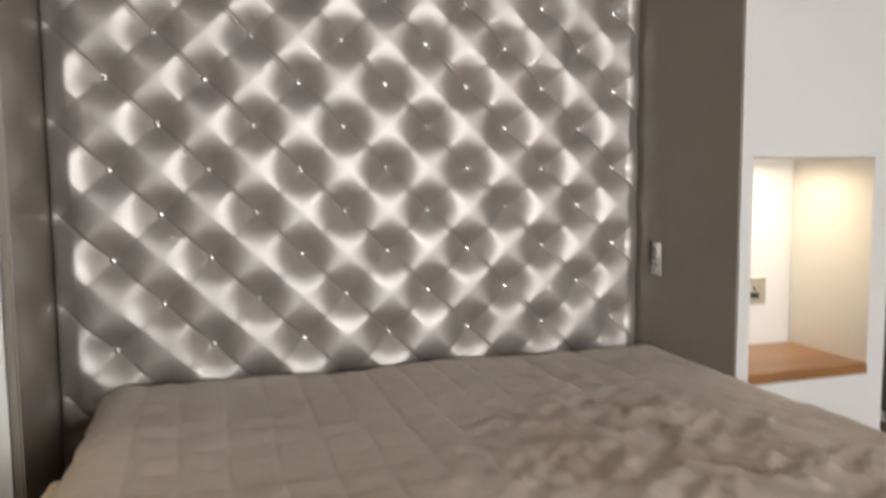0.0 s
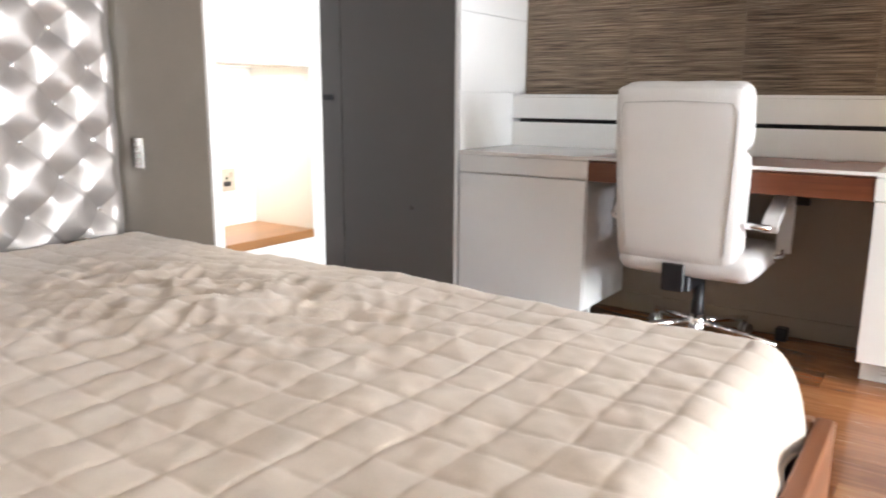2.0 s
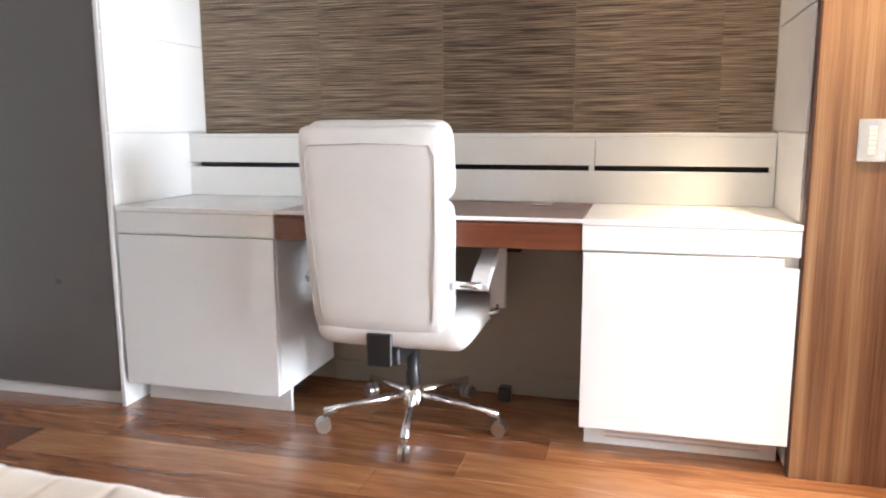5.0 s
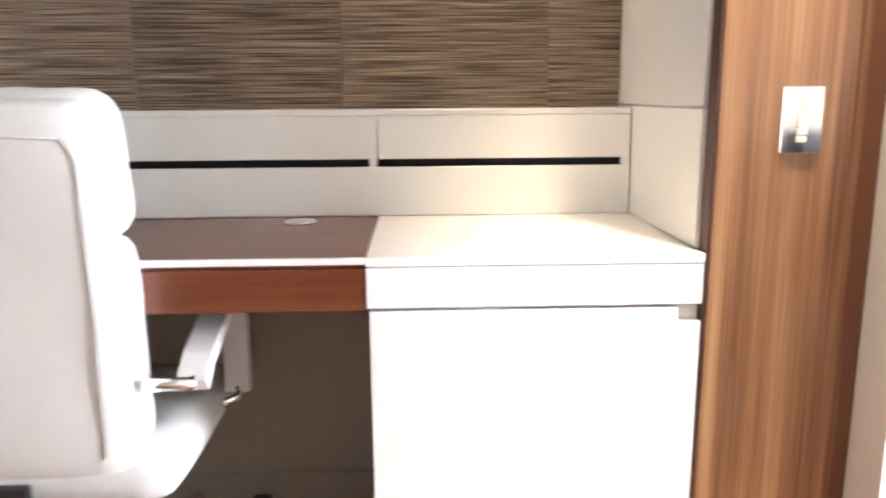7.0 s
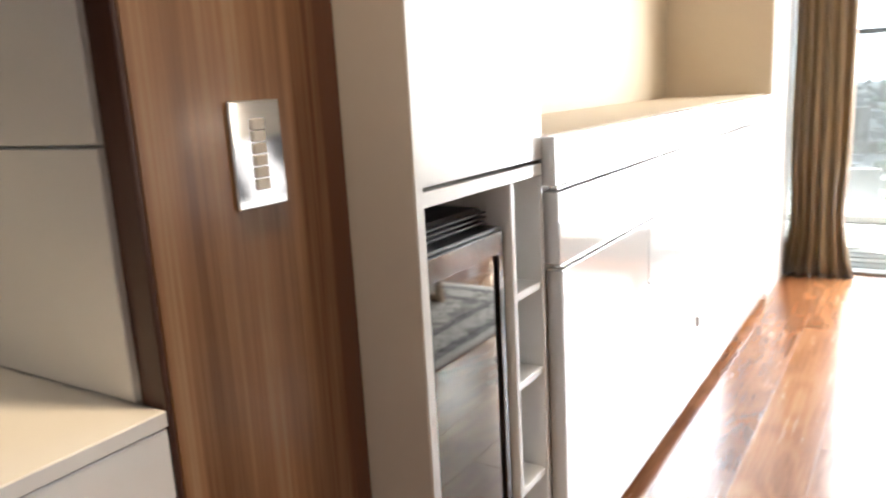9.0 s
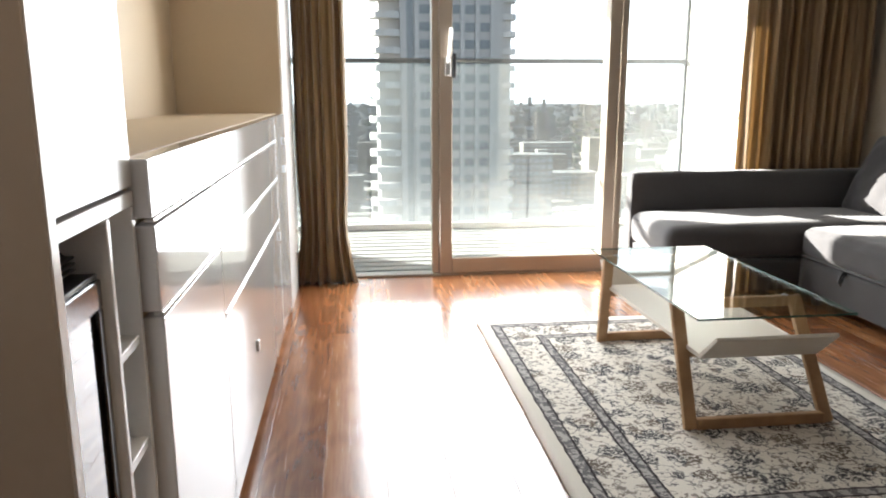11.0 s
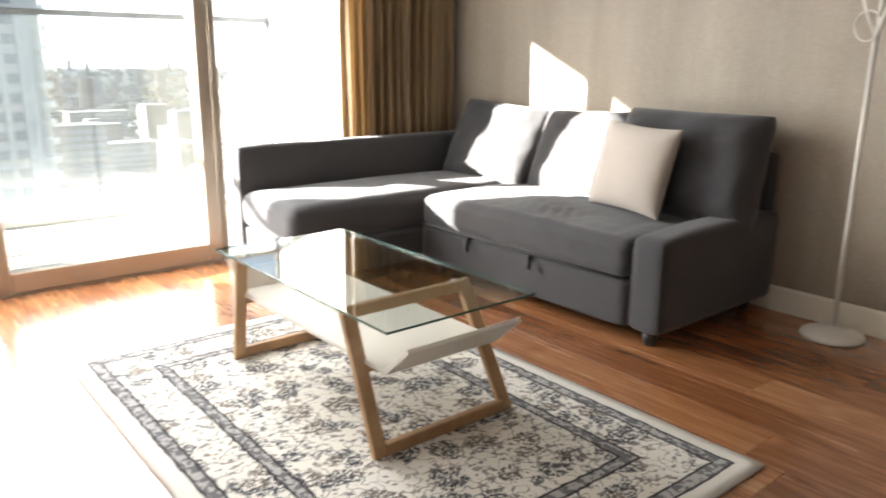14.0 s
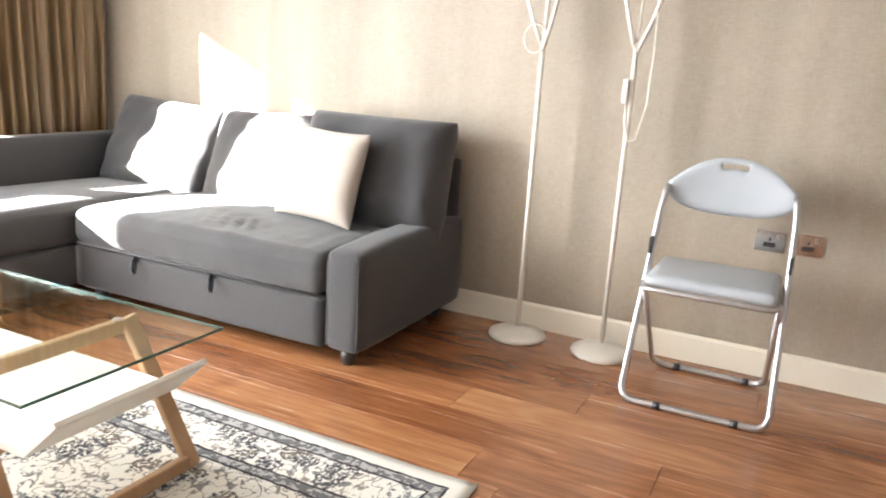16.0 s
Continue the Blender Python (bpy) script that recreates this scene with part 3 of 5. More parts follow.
def wall_plate(name, at, w, h, axis, sign, label, rockers=0, slots=False, group=""):
    """A switch or socket plate on a wall across the axis, facing sign."""
    at = Vector(at)
    th = thing(name, at, label, "socket" if slots else "switch", group)
    o = 1 - axis

    def bx(a0, a1, z0, z1, d0, d1):
        lo, hi = [0, 0, 0], [0, 0, 0]
        lo[axis], hi[axis] = at[axis] + sign * d0, at[axis] + sign * d1
        lo[o], hi[o] = at[o] + a0, at[o] + a1
        lo[2], hi[2] = at.z + z0, at.z + z1
        return lo, hi
    bpart("plate", *bx(-w / 2, w / 2, -h / 2, h / 2, 0.0005, 0.006), M_CHROME if rockers == 6 else M_POLISHED, th, bevel=0.002)
    for k in range(rockers):
        zc = h * 0.28 - k * h * 0.56 / max(rockers - 1, 1)
        bpart("button", *bx(-w * 0.12, w * 0.12, zc - h * 0.05, zc + h * 0.05, 0.005, 0.0095), M_WHITE, th, bevel=0.001)
    if slots:
        bpart("socket_insert", *bx(-w * 0.2, w * 0.2, -h * 0.26, -h * 0.05, 0.005, 0.0075), M_DARK, th, bevel=0.001)
        bpart("earth_slot", *bx(-w * 0.04, w * 0.04, h * 0.02, h * 0.16, 0.005, 0.0075), M_DARK, th, bevel=0.001)
        bpart("rocker", *bx(w * 0.18, w * 0.3, h * 0.1, h * 0.34, 0.005, 0.009), M_STEEL, th, bevel=0.001)
    return th


wall_plate("wall_socket", (-1.165, NY - 0.012, 0.735), 0.088, 0.088, 1, -1, "brass-coloured socket plate on the niche back", 0, True)
wall_plate("light_switch", (-1.576, 2.63, 0.865), 0.06, 0.10, 0, -1, "steel switch plate on the leather side panel", 4)

# bed
BX0, BX1, BY0, BY1, BZ = -3.10, -1.547, 0.62, 2.64, 0.612
bed = thing("bed", ((BX0 + BX1) / 2, (BY0 + BY1) / 2, 0.0), "walnut bed frame with a low foot board beside the headboard", "bed")
FB = 0.44
bpart("foot_board", (-3.15, 0.56, 0.09), (-1.48, 0.595, FB), M_BEDWOOD, bed, bevel=0.004)
bpart("side_rail", (-1.508, 0.596, 0.09), (-1.48, 2.39, FB), M_BEDWOOD, bed, bevel=0.004)
bpart("side_rail", (-3.15, 0.596, 0.09), (-3.115, 2.39, FB), M_BEDWOOD, bed, bevel=0.004)
bpart("drawer_front", (BX0 + 0.1, 0.525, 0.02), (-1.465, 0.559, 0.2), M_BEDWOOD, bed, "walnut underbed drawer front", bevel=0.003)
bpart("base_platform", (-3.11, 0.6, 0.0), (-1.512, 2.39, 0.3), M_DARK, bed)
mattress = part("mattress", softbox(bmesh.new(), (BX0 + 0.03, 0.68, 0.301), (BX1 - 0.03, BY1, BZ - 0.03), 0.06, 8), M_SHEET, None, smooth=True)
tagged(mattress, "cream mattress on the walnut bed frame", "mattress")


def drape(s, lo, hi, r, cut_lo, cut_hi):
    """Runs s along a cloth over an edge: gives the place and the drop."""
    quarter = r * math.pi / 2
    if s < lo + r and cut_lo:
        k = lo + r - s
        if k < quarter:
            a = k / r
            return lo + r - r * math.sin(a), r * (1 - math.cos(a))
        return lo - 0.10 * (k - quarter), r + (k - quarter)
    if s > hi - r and cut_hi:
        k = s - hi + r
        if k < quarter:
            a = k / r
            return hi - r + r * math.sin(a), r * (1 - math.cos(a))
        return hi + 0.10 * (k - quarter), r + (k - quarter)
    return s, 0.0


def quilt_mesh():
    bm = bmesh.new()
    q, steps = 0.088, (0.0, 0.05, 0.14, 0.26, 0.38, 0.5, 0.62, 0.74, 0.86, 0.95)
    sx0, sx1, sy0, sy1 = BX0 - 0.24, BX1 + 0.24, BY0 - 0.17, BY1 - 0.005
    us = [sx0 + q * (k + c) for k in range(int((sx1 - sx0) / q) + 1) for c in steps if sx0 + q * (k + c) < sx1]
    vs = [sy0 + q * (k + c) for k in range(int((sy1 - sy0) / q) + 1) for c in steps if sy0 + q * (k + c) < sy1]
    nx, ny = len(us) - 1, len(vs) - 1
    rows = []
    for j in range(ny + 1):
        row = []
        for i in range(nx + 1):
            sx, sy = us[i], vs[j]
            ci, cj = ((sx - sx0) / q) % 1.0, ((sy - sy0) / q) % 1.0
            a, b = 2 * min(ci, 1 - ci), 2 * min(cj, 1 - cj)
            puff = 0.0034 * (min(a, b) ** 0.34 - 0.6)
            wav = 0.014 * noise.noise(Vector((sx * 2.2, sy * 2.2, 1.0))) + 0.005 * noise.noise(Vector((sx * 7, sy * 7, 4)))
            inner = min(1.0, i / 20, (nx - i) / 20, j / 20, (ny - j) / 20)
            sx, sy = sx + wav * inner, sy + wav * 1.5 * inner
            x, dx = drape(sx, BX0, BX1, 0.07, True, True)
            y, dy = drape(sy, BY0, 9, 0.085, True, False)
            drop = dx + dy - dx * dy * 1.4
            rum = math.exp(-(((sx + 2.03) / 0.27) ** 2 + ((sy - 1.78) / 0.42) ** 2))
            p, o = sx * 0.85 + sy * 0.53, sx * 0.53 - sy * 0.85
            r1 = 1 - 2.2 * abs(noise.noise(Vector((p * 17, o * 4, 8))))
            r2 = 1 - 2.2 * abs(noise.noise(Vector((o * 19, p * 5, 3))))
            fold = rum * (0.023 * r1 + 0.016 * r2 + 0.012 * noise.noise(Vector((sx * 6, sy * 6, 5))) - 0.008)
            soft = 0.012 * noise.noise(Vector((sx * 3, sy * 3, 0))) + 0.004 * noise.noise(Vector((sx * 16, sy * 16, 3))) - 0.0035 * abs(noise.noise(Vector((p * 20, o * 45, 6))))
            hang = min(1, drop / 0.1)
            z = BZ - drop + (puff + soft + fold) * (1 - 0.7 * hang)
            out = puff * hang + hang * 0.012 * math.sin((sx + sy) * 22)
            if dx > dy:
                x += math.copysign(out, sx - (BX0 + BX1) / 2)
            elif dy > 0:
                y -= out
            row.append(bm.verts.new((x, y, z)))
        rows.append(row)
    for j in range(ny):
        for i in range(nx):
            bm.faces.new((rows[j][i], rows[j][i + 1], rows[j + 1][i + 1], rows[j + 1][i]))
    return bm, nx + 1, ny


qbm, qn, qrows = quilt_mesh()
quilt = tagged(part("quilt", qbm, M_QUILT, smooth=True), "rumpled beige quilted bedspread spread over the mattress", "bedspread")
qv = [v.co + WORLD_AT[quilt.name] for v in quilt.data.vertices]
edge = [qv[j * qn] for j in range(qrows - 10, 0, -4)] + [qv[i] for i in range(0, qn, 4)] + [qv[j * qn + qn - 1] for j in range(4, qrows - 10, 4)]
part("binding", tube(bmesh.new(), edge, 0.007, 6), M_QUILT, quilt, "stitched beige binding", True)
thick = quilt.modifiers.new("thickness", "SOLIDIFY")
thick.thickness, thick.offset = 0.012, -1
bm = bmesh.new()
softbox(bm, (BX0 - 0.055, 2.0, 0.36), (BX0 - 0.012, 2.32, 0.52), 0.02, 8, 0, 0.012, 3)
tagged(part("bed_sheet", bm, M_SHEET, smooth=True), "cream sheet corner hanging below the quilt", "sheet")

# ---- wardrobe passage ----
for y0, y1, hy in ((2.445, 3.165, None), (3.171, 3.90, 3.259)):
    wd = thing("wardrobe", (0.3, (y0 + y1) / 2, 0.0), "tall grey satin lacquer wardrobe with a flush door", "wardrobe", "row of wardrobes")
    bpart("body", (0.024, y0, 0.0), (EX - 0.002, y1, 2.48), M_WHITE, wd)
    dr = bpart("door", (0.0, y0 + 0.002, 0.06), (0.022, y1 - 0.002, 2.47), M_GREYDOOR, wd, "grey satin door", 0.002)
    if hy:
        bpart("handle", (-0.018, hy - 0.035, 1.03), (-0.001, hy + 0.03, 1.06), M_DARK, dr, "small dark pull", 0.003)

# ---- desk recess ----
DZ, YL, YA, YB = 0.80, 2.425, 0.655, 1.748  # desk top, left end, right and left sides of the kneehole
UPX = 0.51
slab("trim_side_panel", (-0.002, YL, 0.0), (EX - 0.001, YL + 0.018, 2.48), M_LACQUER, "white lacquered side panel of the desk recess", "panel", 0.001)
for z0, z1 in ((DZ + 0.002, 1.072), (1.076, 1.445), (1.449, 2.47)):
    slab("trim_recess_panel", (0.002, YL - 0.012, z0), (EX - 0.012, YL - 0.0005, z1), M_LACQUER, "white lacquered panel lining the desk recess", "panel", 0.0015)
    slab("trim_recess_panel", (0.043, -0.001, z0), (EX - 0.012, 0.012, z1), M_LACQUER, "white lacquered panel lining the desk recess", "panel", 0.0015)

# reed wallpaper in strips
paper = thing("reed_wallpaper", (EX - 0.01, 1.2, 1.07), "grey brown reed wallpaper hung in upright strips", "wallpaper", "", "structure")
seams = [YL - 0.013, 1.84, 1.291, 0.75, 0.206, 0.013]
for a, b in zip(seams, seams[1:]):
    bpart("strip", (EX - 0.014, b + 0.0004, 1.05), (EX - 0.001, a - 0.0004, 2.47), M_REED, paper, bevel=0.0008)

# upstand with cable slots
up = thing("desk_upstand", (UPX + 0.06, 1.2, DZ), "white lacquered upstand with long cable slots behind the desk", "panel")
joints = [YL - 0.014, 1.66, 0.655, 0.014]
bpart("lower_board", (UPX, joints[-1], DZ + 0.001), (UPX + 0.018, joints[0], 0.925), M_LACQUER, up)
for a, b in zip(joints, joints[1:]):
    bpart("upper_board", (UPX, b + 0.001, 0.945), (UPX + 0.018, a - 0.001, 1.052), M_LACQUER, up)
    bpart("slot_stop", (UPX + 0.001, b + 0.001, 0.9252), (UPX + 0.018, b + 0.022, 0.9448), M_LACQUER, up)
    bpart("slot_back", (UPX + 0.08, b, DZ + 0.02), (UPX + 0.085, a, 1.04), M_DARK, up)
bpart("ledge", (UPX, joints[-1], 1.053), (EX - 0.016, joints[0], 1.068), M_LACQUER, up)

# desk tops
for y0, y1 in ((0.013, YA), (YB, YL - 0.013)):
    t = thing("drawer_unit", (0.25, (y0 + y1) / 2, DZ - 0.1), "white lacquered desk top over a drawer front", "drawer", "desk drawers")
    bpart("top_board", (0.0, y0 if y0 > 1 else 0.005, DZ - 0.018), (UPX + 0.05, y1, DZ), M_LACQUER, t)
    bpart("drawer_front", (0.001, y0 if y0 > 1 else 0.006, DZ - 0.1), (0.02, y1, DZ - 0.0195), M_GLOSS, t)
    bpart("drawer_box", (0.022, y0 + 0.01, DZ - 0.098), (UPX, y1 - 0.01, DZ - 0.02), M_WHITE, t)
mid = thing("desk_leaf", (0.25, (YA + YB) / 2, DZ - 0.1), "walnut desk leaf with a white front edge strip", "desk")
bpart("leaf", (0.008, YA + 0.001, DZ - 0.02), (UPX - 0.001, YB - 0.001, DZ), M_WALNUTY, mid)
bpart("edge_strip", (-0.002, YA + 0.001, DZ - 0.013), (0.0075, YB - 0.001, DZ + 0.0005), M_LACQUER, mid, "white edge strip")
bpart("apron", (0.004, YA + 0.001, DZ - 0.105), (0.022, YB - 0.001, DZ - 0.0215), M_WALNUTY, mid, "dark walnut apron")
bm = lathe(bmesh.new(), (0.42, 0.84, DZ), [(0.04, 0.0), (0.04, 0.004), (0.036, 0.006), (0.03, 0.005)], 24)
tagged(part("cable_grommet", bm, M_CHROME, smooth=True), "round chrome cable grommet in the walnut desk leaf", "grommet")


def desk_cabinet(y0, y1, notch, label):
    c = thing("desk_cabinet", (0.25, (y0 + y1) / 2, 0.0), label, "cabinet", "desk cabinets")
    bpart("body", (0.024, y0, 0.1), (UPX, y1, DZ - 0.102), M_LACQUER, c)
    dy0, dy1 = y0 + 0.001, y1 - 0.001
    bm = bmesh.new()
    zt, zb = DZ - 0.106, 0.1
    if notch:
        prism(bm, [(dy0, zb), (dy1, zb), (dy1, zt), (dy0 + 0.045, zt), (dy0 + 0.045, zt - 0.028), (dy0, zt - 0.028)], 0, 0.0, 0.02)
    else:
        prism(bm, [(dy0, zb), (dy1, zb), (dy1, zt), (dy0, zt)], 0, 0.0, 0.02)
    bmesh.ops.bevel(bm, geom=list(bm.edges), offset=0.0015, segments=1, affect="EDGES")
    part("door", bm, M_GLOSS, c, "white lacquered flush door")
    bpart("plinth", (0.115, y0 + 0.01, 0.0), (0.135, y1 - 0.01, 0.099), M_LACQUER, c)
    return c


desk_cabinet(0.006, YA - 0.004, True, "white desk cabinet with a flush door and vent plinth")
desk_cabinet(YB + 0.004, YL - 0.014, False, "white desk cabinet with a flush door")
gr = thing("plinth_vent", (0.112, 0.33, 0.02), "slim slotted steel vent in the cabinet plinth", "vent")
bpart("frame", (0.108, 0.06, 0.022), (0.1145, 0.58, 0.078), M_LACQUER, gr)
for k in range(3):
    bpart("slat", (0.104, 0.07, 0.03 + k * 0.016), (0.1078, 0.57, 0.036 + k * 0.016), M_STEEL, gr)
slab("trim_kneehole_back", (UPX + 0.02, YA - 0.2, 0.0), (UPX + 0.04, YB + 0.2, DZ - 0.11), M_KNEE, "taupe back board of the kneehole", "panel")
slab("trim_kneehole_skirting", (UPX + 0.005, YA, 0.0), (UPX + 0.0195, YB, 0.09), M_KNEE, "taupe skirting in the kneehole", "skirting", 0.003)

# walnut pier
pier = thing("walnut_pier", (0.3, -0.16, 0.0), "tall walnut veneer pier beside the desk recess", "panel", "", "structure")
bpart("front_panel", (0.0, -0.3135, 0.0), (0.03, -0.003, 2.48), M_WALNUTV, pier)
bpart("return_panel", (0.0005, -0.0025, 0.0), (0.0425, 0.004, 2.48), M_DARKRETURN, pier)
bpart("core", (0.031, -0.314, 0.0), (EX - 0.001, -0.002, 2.48), M_WHITE, pier)
wall_plate("keypad_switch", (0.0, -0.157, 1.05), 0.078, 0.122, 0, -1, "polished steel keypad plate with six buttons on walnut", 6)

# ---- office chair ----
CX, CY = 0.13, 1.27
chair = thing("office_chair", (CX, CY, 0.0), "white leather high-back swivel chair at the desk", "chair")


def leaned(bm, k=0.10, z0=0.42):
    for v in bm.verts:
        v.co.x -= k * (v.co.z - z0) + 0.10 * ((v.co.y - CY - 0.03) ** 2) * -1.2
        if v.co.z < 0.75:
            v.co.y = CY + 0.03 + (v.co.y - CY - 0.03) * (1 - 0.045 * (0.75 - v.co.z) / 0.35)
    return bm


yc = CY + 0.055
shell = part("backrest", leaned(softbox(bmesh.new(), (-0.105, yc - 0.25, 0.405), (-0.035, yc + 0.25, 1.10), 0.045, 12, 0, 0.004, 1)), M_WLEATHER, chair, "white leather back with piping", True)
part("head_cushion", leaned(softbox(bmesh.new(), (-0.05, yc - 0.255, 0.85), (0.06, yc + 0.255, 1.118), 0.06, 12, 0, 0.006, 2)), M_WLEATHER, chair, smooth=True)
part("lumbar_cushion", leaned(softbox(bmesh.new(), (-0.05, yc - 0.255, 0.43), (0.05, yc + 0.255, 0.865), 0.055, 12, 0, 0.006, 3)), M_WLEATHER, chair, smooth=True)
bm = bmesh.new()
pts = [(-0.107, yc - 0.205, 0.455), (-0.107, yc - 0.215, 0.7), (-0.107, yc - 0.222, 1.0), (-0.107, yc - 0.205, 1.035), (-0.107, yc, 1.042), (-0.107, yc + 0.205, 1.035), (-0.107, yc + 0.222, 1.0), (-0.107, yc + 0.215, 0.7), (-0.107, yc + 0.205, 0.455)]
tube(bm, pts, 0.002, 6)
part("piping", leaned(bm), M_SEAM, shell, "grey piped seam", True)
part("seat", softbox(bmesh.new(), (-0.095, CY - 0.26, 0.345), (0.44, CY + 0.29, 0.45), 0.062, 12, 0.015, 0.005, 4), M_WLEATHER, chair, smooth=True)
bpart("tilt_mechanism", (-0.09, CY - 0.02, 0.29), (0.22, CY + 0.07, 0.352), M_DARK, chair, "black tilt mechanism", 0.006)
bpart("back_bracket", (-0.112, CY + 0.0, 0.29), (-0.096, CY + 0.09, 0.405), M_DARK, chair, "black steel back bracket", 0.004)
for s in (-1, 1):
    ya = CY + 0.015 + s * 0.30
    bm = bmesh.new()
    prof = [(-0.03, 0.565), (0.02, 0.60), (0.18, 0.655), (0.27, 0.665), (0.305, 0.645), (0.315, 0.60), (0.305, 0.42)]
    upper, lower = [], []
    for k, (px, pz) in enumerate(prof):
        (ax, az), (bx2, bz2) = prof[max(k - 1, 0)], prof[min(k + 1, len(prof) - 1)]
        d = Vector((bx2 - ax, 0, bz2 - az)).normalized()
        upper.append((px - d.z * 0.016, pz + d.x * 0.016))
        lower.append((px + d.z * 0.016, pz - d.x * 0.016))
    prism(bm, upper + lower[::-1], 1, ya - 0.028, ya + 0.028)
    arm = part("armrest", bm, M_WLEATHER, chair, "white padded armrest")
    part("arm_bracket", tube(bmesh.new(), [(-0.055, CY + s * 0.2, 0.575), (-0.04, ya, 0.572), (0.0, ya, 0.578)], 0.013, 10), M_CHROME, arm, "chrome bracket", True)
    part("arm_bracket", tube(bmesh.new(), [(0.30, ya, 0.43), (0.29, ya, 0.405), (0.24, CY + s * 0.2, 0.39)], 0.013, 10), M_CHROME, arm, "chrome bracket", True)
part("gas_column", lathe(bmesh.new(), (CX, CY, 0), [(0.028, 0.1), (0.028, 0.2), (0.024, 0.21), (0.024, 0.3)], 20), M_DARK, chair, "black gas column", True)
part("hub", lathe(bmesh.new(), (CX, CY, 0), [(0.04, 0.07), (0.045, 0.085), (0.04, 0.13), (0.031, 0.15)], 20), M_CHROME, chair, "chrome hub", True)
for k in range(5):
    a = radians(120 + 72 * k)
    d = Vector((math.cos(a), math.sin(a), 0))
    o = Vector((CX, CY, 0))
    leg = part("leg", tube(bmesh.new(), [o + d * 0.03 + Vector((0, 0, 0.115)), o + d * 0.18 + Vector((0, 0, 0.098)), o + d * 0.33 + Vector((0, 0, 0.078))], 0.0145, 10), M_CHROME, chair, "chrome star leg", True)
    bm = bmesh.new()
    sd = Vector((-d.y, d.x, 0))
    for off in (-0.012, 0.012):
        c = o + d * 0.335 + sd * off + Vector((0, 0, 0.027))
        tube(bm, [c - sd * 0.008, c + sd * 0.008], 0.027, 16)
    part("caster", bm, M_STEEL, leg, "silver twin caster")
    part("caster_stem", tube(bmesh.new(), [o + d * 0.33 + Vector((0, 0, 0.04)), o + d * 0.33 + Vector((0, 0, 0.085))], 0.006, 8), M_CHROME, leg)

# lead and plug under the desk
lead = thing("power_adapter", (0.44, 0.98, 0.0), "black power adapter and outlet box under the desk", "adapter")
bpart("body", (0.415, 0.955, 0.0), (0.465, 1.005, 0.06), M_DARK, lead, bevel=0.005)
bpart("outlet_box", (0.49, 0.93, 0.6), (0.528, 1.05, 0.66), M_DARK, lead, "black outlet box", 0.004)

# ---- fridge tower ----
TX, TY0, TY1, TM = -0.02, -0.317, -0.885, -0.745
TZ = 0.937
tower = thing("fridge_cabinet", (0.25, -0.67, 0.0), "tall white cabinet round an under-counter fridge with open shelves", "cabinet")
# The panel is toned down as if shaded; its front edge stays white.
bpart("side_panel", (-0.107, TY0 - 0.016, 0.0), (EX - 0.002, TY0 + 0.002, 2.48), M_SHADEDPANEL, tower, "deep white end panel standing proud, shade in its colour")
bpart("edge_strip", (-0.109, TY0 - 0.016, 0.0), (-0.1072, TY0 + 0.002, 2.48), M_LACQUER, tower, "white edge strip", 0.0005)
bpart("upper_door", (TX, TY1 + 0.001, TZ + 0.031), (TX + 0.02, TY0 - 0.017, 2.47), M_LACQUER, tower, "white lacquered upper door")
bpart("upper_body", (TX + 0.022, TY1 + 0.001, TZ + 0.031), (EX - 0.002, TY0 - 0.017, 2.48), M_WHITE, tower)
bpart("counter_shelf", (TX, TY1 + 0.001, TZ), (EX - 0.002, TY0 - 0.017, TZ + 0.024), M_LACQUER, tower)
bpart("divider", (TX, TM - 0.014, 0.0), (EX - 0.002, TM, TZ - 0.001), M_LACQUER, tower)
bpart("end_panel", (TX, TY1 + 0.001, 0.0), (EX - 0.002, TY1 + 0.014, TZ - 0.001), M_LACQUER, tower)
bpart("back_panel", (0.35, TM + 0.001, 0.0), (0.36, TY0 - 0.017, TZ - 0.001), M_WHITE, tower)
bpart("back_panel", (0.25, TY1 + 0.015, 0.0), (0.26, TM - 0.015, TZ - 0.001), M_CREAM, tower)
for z in (0.05, 0.30, 0.527, 0.708):
    bpart("shelf", (TX + 0.004, TY1 + 0.015, z), (0.249, TM - 0.015, z + 0.016), M_LACQUER, tower)
bpart("plinth", (TX + 0.05, TM + 0.001, 0.0), (TX + 0.07, TY0 - 0.017, 0.058), M_LACQUER, tower)

FA, FB2 = TM + 0.012, TY0 - 0.03     # fridge sides
fridge = thing("fridge", (0.15, (FA + FB2) / 2, 0.06), "black glass-fronted under-counter fridge in the cabinet", "fridge")
bpart("case", (0.035, FA, 0.06), (0.345, FB2, 0.895), M_DARK, fridge, bevel=0.006)
fd = bpart("door", (-0.002, FA + 0.002, 0.075), (0.033, FB2 - 0.002, 0.852), M_BLACKGLASS, fridge, "dark mirror glass door", 0.003)
bpart("door_frame", (-0.009, FA + 0.002, 0.812), (-0.0025, FB2 - 0.002, 0.854), M_DARKCHROME, fd, "dark chrome top strip", 0.002)
bpart("door_frame", (-0.009, FA + 0.002, 0.075), (-0.0025, FA + 0.022, 0.8115), M_DARKCHROME, fd, "dark chrome side strip", 0.002)
bpart("door_lip", (-0.004, FA + 0.002, 0.8545), (0.034, FB2 - 0.002, 0.862), M_DARK, fridge)
for k in range(3):
    bpart("vent_slat", (0.02, FA + 0.01, 0.868 + k * 0.009), (0.034, FB2 - 0.01, 0.872 + k * 0.009), M_DARK, fridge)

